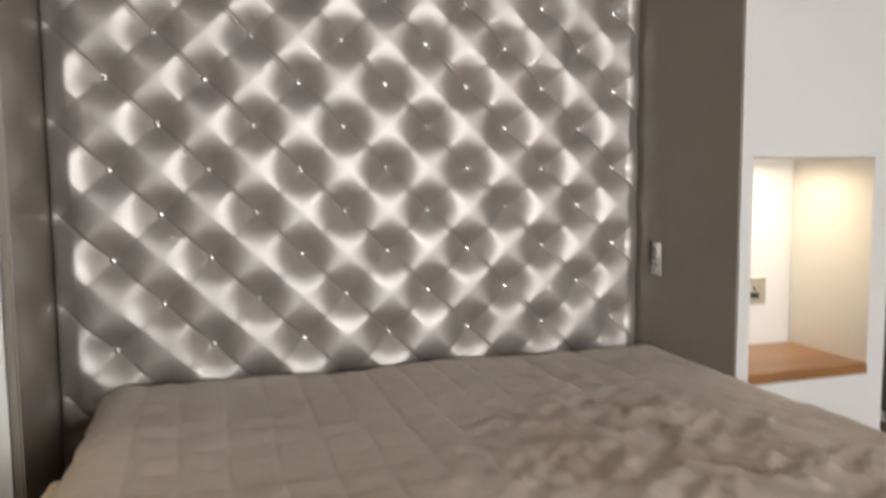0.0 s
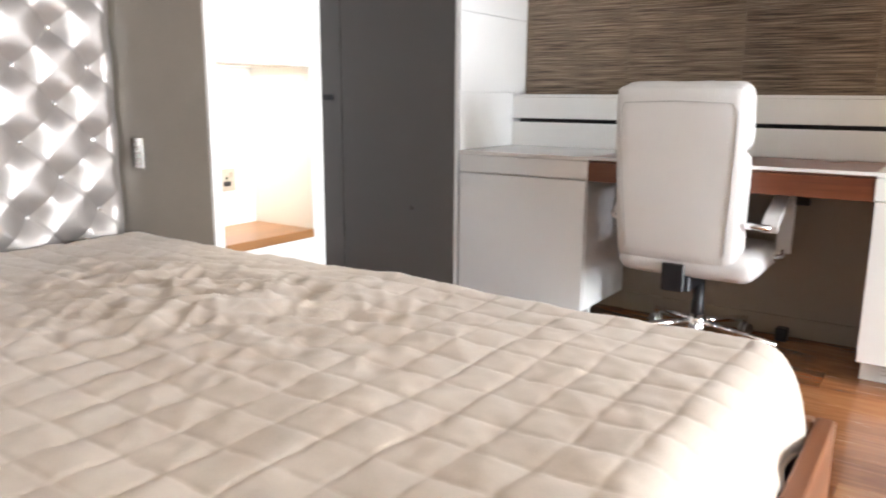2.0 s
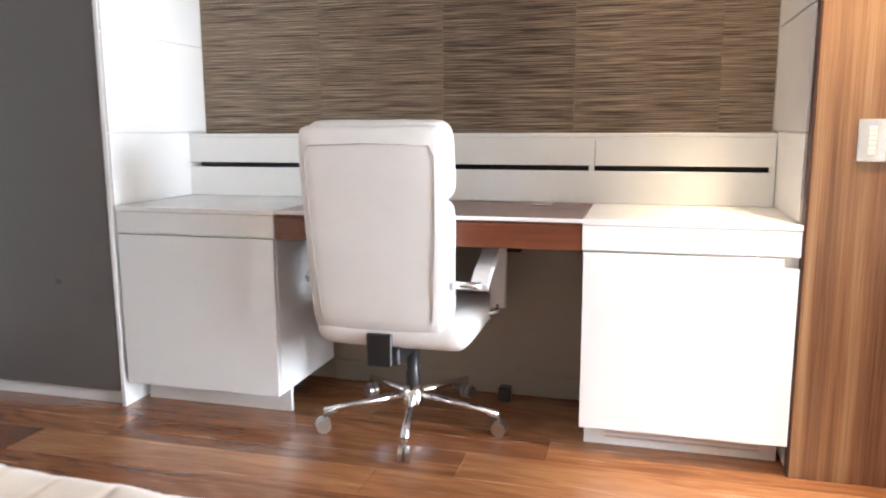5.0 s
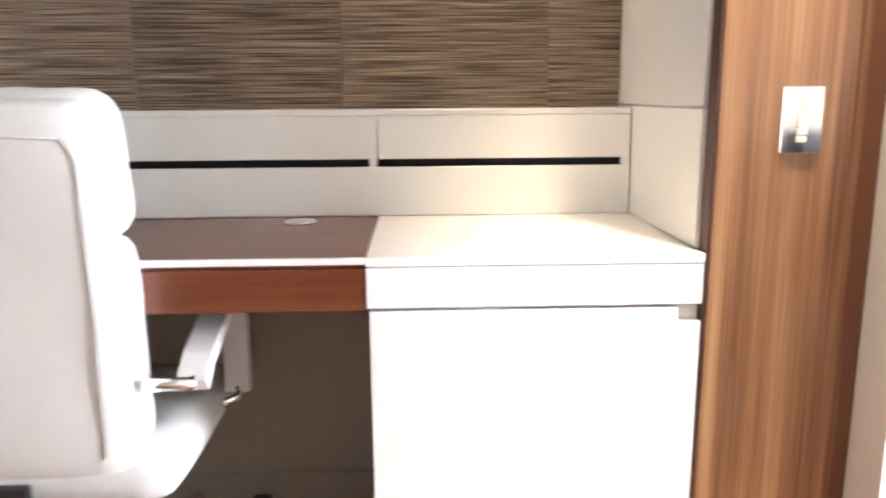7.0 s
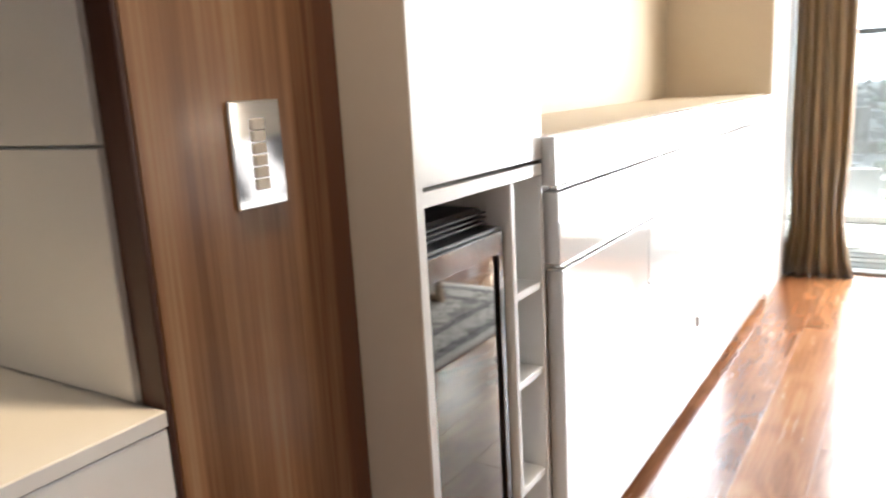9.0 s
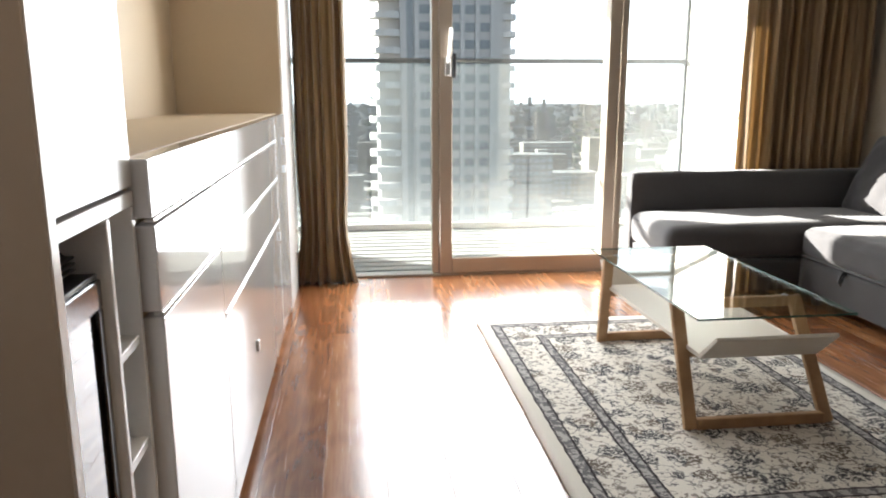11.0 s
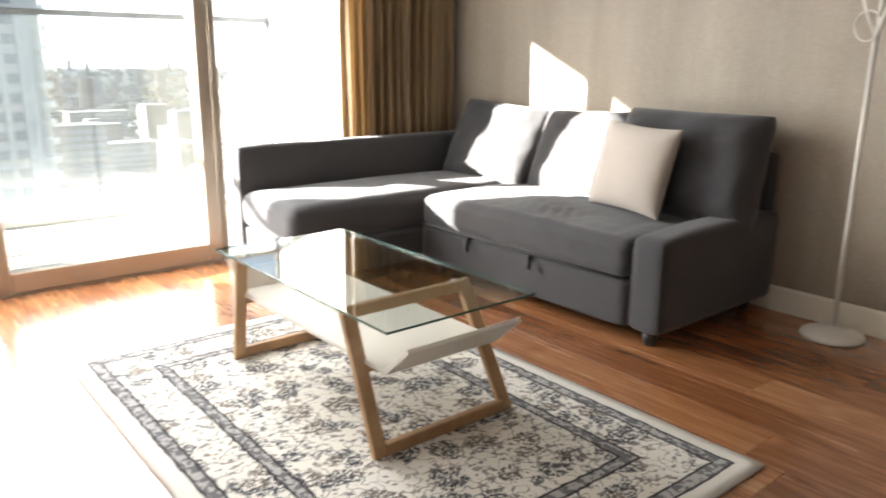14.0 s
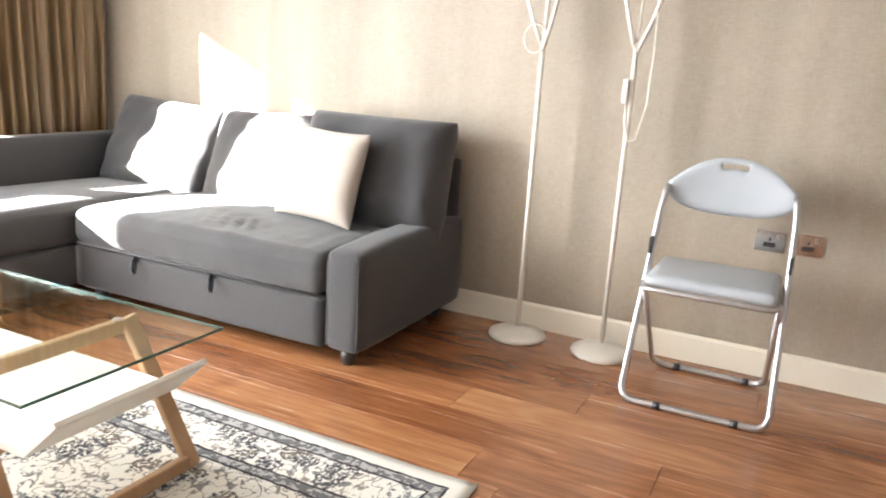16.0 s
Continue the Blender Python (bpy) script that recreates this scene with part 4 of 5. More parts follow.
# ---- sideboard along the east wall ----
SX, SY0, SY1, SZ = -0.045, -0.888, -3.40, 1.012
cols = [SY0, -1.49, -2.92, SY1]
for k, (a, b) in enumerate(zip(cols, cols[1:])):
    sb = thing("sideboard_unit", (0.2, (a + b) / 2, 0.0), ("glossy white sideboard unit with two drawers over a door", "glossy white sideboard unit with three drawers over a door", "glossy white sideboard end unit with one flush door")[k], "cabinet", "sideboard units")
    bpart("body", (SX + 0.042, b + 0.001, 0.04), (EX - 0.003, a - (0.02 if k == 0 else 0.001), SZ - 0.022), M_CREAM, sb)
    rows = ((("drawer_front", 0.913, SZ - 0.002), ("drawer_front", 0.752, 0.899), ("door", 0.045, 0.738)),
            (("drawer_front", 0.913, SZ - 0.002), ("drawer_front", 0.752, 0.899), ("drawer_front", 0.572, 0.738), ("door", 0.045, 0.558)),
            (("door", 0.045, SZ - 0.002),))[k]
    for q, (nm, z0, z1) in enumerate(rows):
        off = -0.012 * q if k == 0 else 0.0
        fr = bpart(nm, (SX, b + 0.0015, z0), (SX + 0.036, a - 0.0015 + off, z1), M_GLOSS, sb, "glossy white " + nm.replace("_", " "), 0.003, 2)
        if nm != "door":
            bpart("grip_edge", (SX - 0.003, b + 0.003, z0 - 0.007), (SX + 0.014, a - 0.003 + off, z0 - 0.0005), M_STEEL, fr, "pale metal grip edge", 0.002)
    for (ly, lz) in ((), ((-2.03, 0.30), (-2.885, 0.50)), ((-3.26, 0.885), (-3.26, 0.755)))[k]:
        bpart("latch", (SX - 0.008, ly - 0.012, lz - 0.018), (SX - 0.0005, ly + 0.012, lz + 0.018), M_STEEL, sb, "small dark steel latch", 0.002)
    bpart("plinth", (SX + 0.06, b + 0.001, 0.0), (SX + 0.08, a - 0.001, 0.039), M_LACQUER, sb)
top = bpart("worktop", (SX + 0.037, SY1 + 0.001, SZ - 0.02), (0.46, SY0 - 0.001, SZ), M_CREAM)
tagged(top, "cream sideboard top under a lit open recess", "worktop")
slab("trim_recess_back", (0.461, SY1 + 0.001, SZ - 0.02), (EX - 0.003, SY0 - 0.001, 1.80), M_CREAM, "cream back panel of the lit recess", "panel")
slab("trim_recess_end", (SX + 0.012, SY1 - 0.012, SZ - 0.019), (0.46, SY1 - 0.0005, 1.80), M_CREAM, "cream end panel of the lit recess", "panel")
slab("trim_recess_side", (SX + 0.03, SY0 + 0.0005, SZ), (0.46, SY0 + 0.005, 1.80), M_CREAM, "cream side panel of the lit recess", "panel")
slab("trim_upper_cupboard", (SX, SY1 + 0.001, 1.805), (EX - 0.003, SY0 - 0.001, 2.48), M_LACQUER, "white upper cupboard over the open recess", "cupboard", 0.002)
slab("trim_end_panel", (SX + 0.004, WY + 0.06, 0.0), (EX - 0.003, SY1 - 0.0135, 2.48), M_LACQUER, "white end panel between the sideboard and the window", "panel", 0.002)

# ---- window wall ----
slab("wall_window_head", (WX, WY - 0.07, 2.40), (EX, WY + 0.06, CZ), M_WHITE, "white painted head above the window", "wall")
win = thing("window_1", (-1.8, WY, 0.0), "full-height glazing with bronze aluminium frames and a balcony door", "window", "", "structure")
FY0, FY1 = WY - 0.05, WY + 0.03
bpart("sill", (WX, FY0, -0.02), (EX, FY1 + 0.01, 0.012), M_ALU, win)
bpart("window_frame", (WX, FY0, 2.34), (EX, FY1, 2.40), M_ALU, win)
bpart("mullion", (-0.885, FY0, 0.0125), (-0.845, FY1 - 0.02, 2.339), M_ALU, win)
bpart("mullion", (-2.035, FY0, 0.0125), (-1.985, FY1 - 0.02, 2.339), M_ALU, win)
for a, b in ((EX - 0.002, -0.846), (-2.036, -2.80)):
    bpart("pane", (b, WY - 0.016, 0.013), (a, WY - 0.004, 2.339), M_GLASS, win, bevel=0)
# Added behind the curtain to stop light through it and along the wall.
slab("wall_window_side", (WX + 0.001, FY0 + 0.002, 0.0125), (-2.801, WY - 0.001, 2.339), M_WALLCLOTH, "unseen taupe wall added behind the curtain to block window light")
door = thing("door_1", (-1.44, WY, 0.0), "closed glazed balcony door in a bronze aluminium frame", "door", "", "structure")
DX0, DX1 = -1.984, -0.886
stile = 0.078
bpart("stile", (DX1 - stile, FY0 - 0.0, 0.013), (DX1 - 0.001, FY1 + 0.015, 2.338), M_ALU, door, bevel=0.004)
bpart("stile", (DX0 + 0.001, FY0 - 0.0, 0.013), (DX0 + stile, FY1 + 0.015, 2.338), M_ALU, door, bevel=0.004)
bpart("bottom_rail", (DX0 + stile + 0.0005, FY0, 0.013), (DX1 - stile - 0.0005, FY1 + 0.015, 0.11), M_ALU, door, bevel=0.004)
bpart("top_rail", (DX0 + stile + 0.0005, FY0, 2.25), (DX1 - stile - 0.0005, FY1 + 0.015, 2.338), M_ALU, door, bevel=0.004)
bpart("pane", (DX0 + stile, WY - 0.016, 0.1105), (DX1 - stile, WY - 0.004, 2.2495), M_GLASS, door, bevel=0)
hd = bpart("handle_plate", (-0.952, FY1 + 0.0155, 1.20), (-0.918, FY1 + 0.032, 1.31), M_STEEL, door, "steel handle plate", 0.004)
part("lever", tube(bmesh.new(), [(-0.935, FY1 + 0.03, 1.28), (-0.935, FY1 + 0.062, 1.285), (-0.937, FY1 + 0.07, 1.31), (-0.95, FY1 + 0.07, 1.47)], 0.009, 10), M_STEEL, hd, "upright steel lever", True)
bpart("lock_block", (-0.985, FY1 + 0.0, 1.19), (-0.966, FY1 + 0.03, 1.33), M_DARK, door, "dark lock block", 0.003)
for ob in (*win.children, *door.children):
    if ob.name.startswith("pane"):
        ob.visible_shadow = False


def curtain(x0, x1, y, folds, amp, label, flare=0.0):
    bm = bmesh.new()
    n, m = folds * 14, 26
    rows = []
    for j in range(m + 1):
        f = j / m
        z = 0.001 + 2.389 * f
        w = 1 + flare * math.exp(-f * 16) - 0.12 * math.exp(-((f - 0.14) / 0.09) ** 2) * (flare > 0)
        row = []
        for i in range(n + 1):
            s = i / n
            ph = s * folds * 2 * math.pi + 2.4 * noise.noise(Vector((s * folds * 0.45, f * 0.5, x1 * 3)))
            k = noise.noise(Vector((s * folds * 0.7, f * 1.2, x0)))
            x = (x0 + x1) / 2 + (s - 0.5) * (x1 - x0) * w + 0.012 * k
            yy = y + amp * (math.sin(ph + 1.3 * k) + 0.35 * math.sin(2.3 * ph + 2)) * (0.8 + 0.9 * k) + 0.02 * noise.noise(Vector((s * 3, f * 3, 2)))
            row.append(bm.verts.new((x, yy, z)))
        rows.append(row)
    for j in range(m):
        for i in range(n):
            bm.faces.new((rows[j][i], rows[j][i + 1], rows[j + 1][i + 1], rows[j + 1][i]))
    ob = tagged(part("curtain", bm, M_CURTAIN, smooth=True), label, "curtain", "curtains")
    md = ob.modifiers.new("thickness", "SOLIDIFY")
    md.thickness = 0.003
    return ob


curtain(-0.345, -0.05, -3.985, 6, 0.04, "gathered bronze satin curtain brushing the floor", 0.3)
curtain(-3.56, -2.74, -4.035, 12, 0.026, "gathered bronze satin curtain behind the sofa")
bm = bmesh.new()
box(bm, (WX, -4.05, 2.405), (EX - 0.7, -3.9, 2.42), 0.001)
tagged(part("curtain_track", bm, M_LAMPWHITE), "white ceiling curtain track along the window", "track")

# ---- living end ----
# sofa
SFX, SFY0, SFY1 = -2.735, -1.82, -3.975
sofa = thing("corner_sofa", (-3.1, -2.9, 0.0), "dark grey fabric corner sofa with a chaise and pull-out drawer", "sofa")
part("back_frame", softbox(bmesh.new(), (-3.60, SFY1 + 0.05, 0.1), (-3.53, SFY0 - 0.03, 0.715), 0.03, 8), M_SOFA, sofa, smooth=True)


def arm_low():
    bm = softbox(bmesh.new(), (-3.595, SFY0 - 0.155, 0.06), (SFX, SFY0, 0.455), 0.035, 12, 0, 0.003, 6)
    for v in bm.verts:
        if v.co.z > 0.3:
            v.co.z -= 0.03 * max(0, (v.co.x + 3.0) / 0.27) * 0.6
    return bm


def creased(bm):
    """Short pulled folds across the seat top."""
    for v in bm.verts:
        if v.co.z > 0.38:
            g = math.exp(-(((v.co.x + 2.89) / 0.075) ** 2 + ((v.co.y + 2.52) / 0.15) ** 2))
            v.co.z += 0.010 * g * (1 - 2 * abs(math.sin(44 * (v.co.y + 2.52) - 26 * (v.co.x + 2.89) + 2 * noise.noise(v.co * 6))))
            v.co.z += 0.0025 * noise.noise(Vector((v.co.x * 9, v.co.y * 22, 4)))
    return bm


part("armrest", arm_low(), M_SOFA, sofa, "low padded arm", True)
part("window_armrest", softbox(bmesh.new(), (-3.595, SFY1, 0.06), (-2.01, SFY1 + 0.10, 0.645), 0.03, 12, 0, 0.003, 7), M_SOFA, sofa, "tall padded arm", True)
part("seat_cushion", creased(softbox(bmesh.new(), (-3.44, -3.285, 0.252), (SFX + 0.012, SFY0 - 0.158, 0.415), 0.05, 84, 0.03, 0.006, 8)), M_SOFA, sofa, "grey seat cushion with creases", True)
part("drawer_front", softbox(bmesh.new(), (-3.44, -3.285, 0.06), (SFX, SFY0 - 0.158, 0.248), 0.015, 8), M_SOFA, sofa, smooth=True)
part("chaise_cushion", softbox(bmesh.new(), (-3.44, SFY1 + 0.102, 0.235), (-2.0, -3.288, 0.418), 0.06, 18, 0.025, 0.006, 9), M_SOFA, sofa, "grey chaise cushion", True)
part("chaise_base", softbox(bmesh.new(), (-3.44, SFY1 + 0.102, 0.06), (-2.025, -3.288, 0.233), 0.015, 8), M_SOFA, sofa, smooth=True)
for y0, y1, xf, zt in ((SFY0 - 0.142, SFY0 - 0.013, SFX - 0.012, 0.425), (SFY1 + 0.012, SFY1 + 0.088, -2.021, 0.632)):
    seam = [(xf + 0.004, y0, 0.08), (xf + 0.004, y0, zt - 0.03), (xf + 0.002, y0 + 0.012, zt - 0.008), (xf + 0.002, y1 - 0.012, zt - 0.008), (xf + 0.004, y1, zt - 0.03), (xf + 0.004, y1, 0.08)]
    part("piping", tube(bmesh.new(), seam, 0.005, 6), M_SOFA, sofa, "piped seam round the arm front", True)
part("piping", tube(bmesh.new(), [(SFX + 0.006, -3.26, 0.262), (SFX + 0.006, -2.6, 0.262), (SFX + 0.006, SFY0 - 0.18, 0.262)], 0.005, 6), M_SOFA, sofa, "piped seam along the seat front", True)
for x, y in ((-2.80, -1.90), (-3.5, -1.9), (-2.1, -3.86), (-2.1, -3.4), (-2.8, -3.2), (-3.5, -3.9)):
    part("foot", lathe(bmesh.new(), (x, y, 0), [(0.022, 0.0), (0.03, 0.03), (0.032, 0.062)], 14), M_DARK, sofa, "black tapered foot", True)
for y in (-2.91, -2.50):
    loop = [(SFX + 0.004, y, 0.25), (SFX + 0.03, y + 0.01, 0.235), (SFX + 0.05, y + 0.028, 0.205), (SFX + 0.045, y + 0.036, 0.195), (SFX + 0.028, y + 0.024, 0.215), (SFX + 0.004, y + 0.004, 0.246)]
    part("pull_loop", tube(bmesh.new(), loop, 0.0065, 8), M_DARK, sofa, "dark webbing pull loop", True)
for k, (y, w) in enumerate(((-2.165, 0.70), (-2.80, 0.67), (-3.49, 0.68))):
    hc = (0.49, 0.475, 0.48)[k]
    part("back_cushion", pillow(bmesh.new(), w, hc, (0.29, 0.15, 0.15)[k], pose((-3.375, -3.435, -3.435)[k], y, 0.385 + hc / 2 * (1.0, 0.95, 0.95)[k], (-13, -24, -24)[k], (0, -2, 3)[k], 90), 28, 0.02, (5.5, 5.0, 4.6)[k], 0.026, k * 3.1), M_SOFA, sofa, "plump grey back cushion", True)
cush = part("cushion", pillow(bmesh.new(), 0.41, 0.39, 0.15, pose(-3.14, -2.285, 0.628, -15, 2, 84), 22, 0.06, 2.6, 0.006, 7), M_PILLOW, smooth=True)
tagged(cush, "cream square scatter cushion leaning on the sofa back", "cushion")

# rug
RW, RL = 1.325, 1.955
bm = bmesh.new()
nx, ny = 40, 60
rows_r = []
for j in range(ny + 1):
    row = []
    for i in range(nx + 1):
        x, y = -2.278 + RW * i / nx, -3.10 + RL * j / ny
        row.append(bm.verts.new((x + 0.004 * noise.noise(Vector((0, y * 5, 1))), y, 0.0095 + 0.002 * noise.noise(Vector((x * 4, y * 4, 0))))))
    rows_r.append(row)
for j in range(ny):
    for i in range(nx):
        bm.faces.new((rows_r[j][i], rows_r[j][i + 1], rows_r[j + 1][i + 1], rows_r[j + 1][i]))
rug = part("rug", bm, rug_mat(RW, RL), smooth=True, origin=(-2.278 + RW / 2, -3.10 + RL / 2, 0.0))
md = rug.modifiers.new("thickness", "SOLIDIFY")
md.thickness, md.offset = 0.008, -1
tagged(rug, "cream rug with navy floral field and banded border on walnut floor", "rug")

# coffee table
GX0, GX1, GY0, GY1, GZ = -1.915, -1.395, -2.73, -1.695, 0.442
table = thing("coffee_table", (-1.66, -2.25, 0.0115), "glass-topped coffee table with oak trestle frames on the rug", "table")
bm = bmesh.new()
box(bm, (GX0, GY0, GZ - 0.008), (GX1, GY1, GZ), 0.002, 2)
gtop = part("glass_top", bm, M_TABLEGLASS, table, "clear glass top with a green edge")
gtop.visible_shadow = False
bm = bmesh.new()
e = 0.0006
box(bm, (GX0 - e, GY1, GZ - 0.0075), (GX1 + e, GY1 + e, GZ - 0.0005), 0)
box(bm, (GX0 - e, GY0 - e, GZ - 0.0075), (GX1 + e, GY0, GZ - 0.0005), 0)
box(bm, (GX0 - e, GY0, GZ - 0.0075), (GX0, GY1, GZ - 0.0005), 0)
box(bm, (GX1, GY0, GZ - 0.0075), (GX1 + e, GY1, GZ - 0.0005), 0)
part("glass_edge", bm, M_GLASSEDGE, gtop, "dark green polished edge")


def bar(a, b, w, d, up=(0, 1, 0)):
    """A squared bar from a to b."""
    a, b, up = Vector(a), Vector(b), Vector(up)
    t = (b - a).normalized()
    s = t.cross(up).normalized() * w / 2
    u = s.normalized().cross(t) * d / 2
    bm = bmesh.new()
    vs = [bm.verts.new(p + q) for p in (a, b) for q in (s + u, s - u, -s - u, -s + u)]
    for f in ((0, 1, 2, 3), (7, 6, 5, 4), (0, 4, 5, 1), (1, 5, 6, 2), (2, 6, 7, 3), (3, 7, 4, 0)):
        bm.faces.new([vs[i] for i in f])
    bmesh.ops.bevel(bm, geom=list(bm.edges), offset=0.0025, segments=2, affect="EDGES")
    return bm


for yb, yt in ((-1.835, -1.955), (-2.745, -2.625)):
    xa, xb = -1.465, -1.95          # outer feet
    ta, tb = -1.44, -1.86           # under the glass
    zt, zb = GZ - 0.030, 0.032
    part("leg", bar((xa, yb, 0.0125), (ta, yt, GZ - 0.012), 0.042, 0.024), M_OAK, table, "pale oak leg")
    part("leg", bar((xb, yb, 0.0125), (tb, yt, GZ - 0.012), 0.042, 0.024), M_OAK, table, "pale oak leg")
    part("foot_bar", bar((xa - 0.018, yb, zb), (xb + 0.018, yb, zb), 0.038, 0.024), M_OAK, table, "pale oak foot bar")
    part("top_bar", bar((ta - 0.02, yt, zt), (tb + 0.02, yt, zt), 0.035, 0.024), M_OAK, table, "pale oak top bar")
    ym = yb + (yt - yb) * 0.62
    part("tray_bar", bar((xa + 0.0, ym, 0.256), (tb - 0.03, ym, 0.256), 0.026, 0.022), M_OAK, table, "pale oak tray bar")
    for x in (ta - 0.03, tb + 0.03):
        part("glass_pad", lathe(bmesh.new(), (x, yt, GZ - 0.0125), [(0.012, 0), (0.012, 0.002), (0.011, 0.004)], 14), M_STEEL, table, "steel glass fixing", True)
bm = bmesh.new()
zt = 0.272
prof = [(-2.80, zt + 0.10), (-2.70, zt), (-1.80, zt), (-1.695, zt + 0.095), (-1.705, zt + 0.104), (-1.806, zt + 0.013), (-2.694, zt + 0.013), (-2.79, zt + 0.108)]
prism(bm, prof, 0, -1.865, -1.462)
bmesh.ops.bevel(bm, geom=list(bm.edges), offset=0.0015, segments=1, affect="EDGES")
part("tray", bm, M_LAMPWHITE, table, "white lacquered tray with raised ends")


# floor lamps
def floor_lamp(at, swing, label, cord):
    lamp = thing("floor_lamp", at, label, "lamp", "floor lamps")
    x, y, _ = at
    part("base", lathe(bmesh.new(), at, [(0.118, 0.0), (0.122, 0.008), (0.118, 0.02), (0.08, 0.034), (0.03, 0.042), (0.012, 0.05)], 40), M_LAMPWHITE, lamp, smooth=True)
    part("pole", tube(bmesh.new(), [(x, y, 0.045), (x, y, 0.7), (x, y, 1.22)], 0.0105, 12), M_LAMPWHITE, lamp, smooth=True)
    for k, (dy, dx, z) in enumerate(((0.05, 0.03, 1.62), (-0.07, 0.02, 1.7), (0.0, -0.02, 1.78))):
        dy *= swing
        part("arm", tube(bmesh.new(), [(x, y, 1.18), (x + dx * 0.4, y + dy * 0.6, 1.28), (x + dx, y + dy * 1.3, 1.42), (x + dx, y + dy * 1.5, z)], 0.008, 10), M_LAMPWHITE, lamp, "white curved arm", True)
    if cord:
        part("cord", tube(bmesh.new(), [(x + 0.012, y + 0.06, 1.45), (x + 0.02, y + 0.07, 1.2), (x + 0.02, y + 0.065, 1.0), (x + 0.02, y + 0.04, 0.87), (x + 0.015, y + 0.01, 0.86), (x + 0.013, y - 0.012, 0.93), (x + 0.013, y - 0.012, 1.08)], 0.0035, 8), M_LAMPWHITE, lamp, "white hanging cord", True)
        bpart("cord_switch", (x + 0.006, y - 0.03, 1.0), (x + 0.024, y - 0.008, 1.09), M_LAMPWHITE, lamp, "white cord switch", 0.005, 2)
    else:
        lp = [(x + 0.012, y - 0.03 + 0.045 * math.sin(q), 1.22 + 0.055 * math.cos(q)) for q in [k * math.pi / 8 for k in range(16)]]
        part("cord", tube(bmesh.new(), lp, 0.0035, 8, True), M_LAMPWHITE, lamp, "white coiled cord", True)
    return lamp


floor_lamp((-3.46, -1.485, 0.0), 1, "white floor lamp with branching arms and a round base", False)
floor_lamp((-3.465, -1.125, 0.0), -1, "white floor lamp with a hanging cord beside the folding chair", True)

# folding chair
fch = thing("folding_chair", (-3.25, -0.71, 0.0), "grey padded folding chair with a silver tube frame", "chair")
FYL, FYR, TR = -0.955, -0.475, 0.0115


def rounded(pts, r, n=5):
    """Rounds the inner corners of a line of points."""
    pts = [Vector(p) for p in pts]
    out = [pts[0]]
    for a, b, c in zip(pts, pts[1:], pts[2:]):
        p, q = b + (a - b).normalized() * r, b + (c - b).normalized() * r
        out += [p.lerp(b, t).lerp(b.lerp(q, t), t) for t in [k / n for k in range(n + 1)]]
    return out + [pts[-1]]


fr = [(-3.335, FYL + 0.03, 0.735), (-3.30, FYL + 0.02, 0.66), (-3.065, FYL, TR), (-3.065, FYR, TR), (-3.30, FYR - 0.02, 0.66), (-3.335, FYR - 0.03, 0.735)]
part("front_frame", tube(bmesh.new(), rounded(fr, 0.055), TR, 10), M_SILVER, fch, "silver tube front frame", True)
rr = [(-3.12, FYL + 0.025, 0.42), (-3.48, FYL + 0.035, TR), (-3.48, FYR - 0.035, TR), (-3.12, FYR - 0.025, 0.42)]
part("rear_frame", tube(bmesh.new(), rounded(rr, 0.055), TR * 0.9, 10), M_SILVER, fch, "silver tube rear frame", True)
part("seat", softbox(bmesh.new(), (-3.40, FYL + 0.035, 0.425), (-3.05, FYR - 0.035, 0.465), 0.02, 12, 0.008), M_VINYL, fch, "grey vinyl padded seat", True)
part("seat_tube", tube(bmesh.new(), rounded([(-3.40, FYL + 0.03, 0.418), (-3.045, FYL + 0.03, 0.418), (-3.045, FYR - 0.03, 0.418), (-3.40, FYR - 0.03, 0.418)], 0.05), 0.009, 10), M_SILVER, fch, "silver seat tube", True)


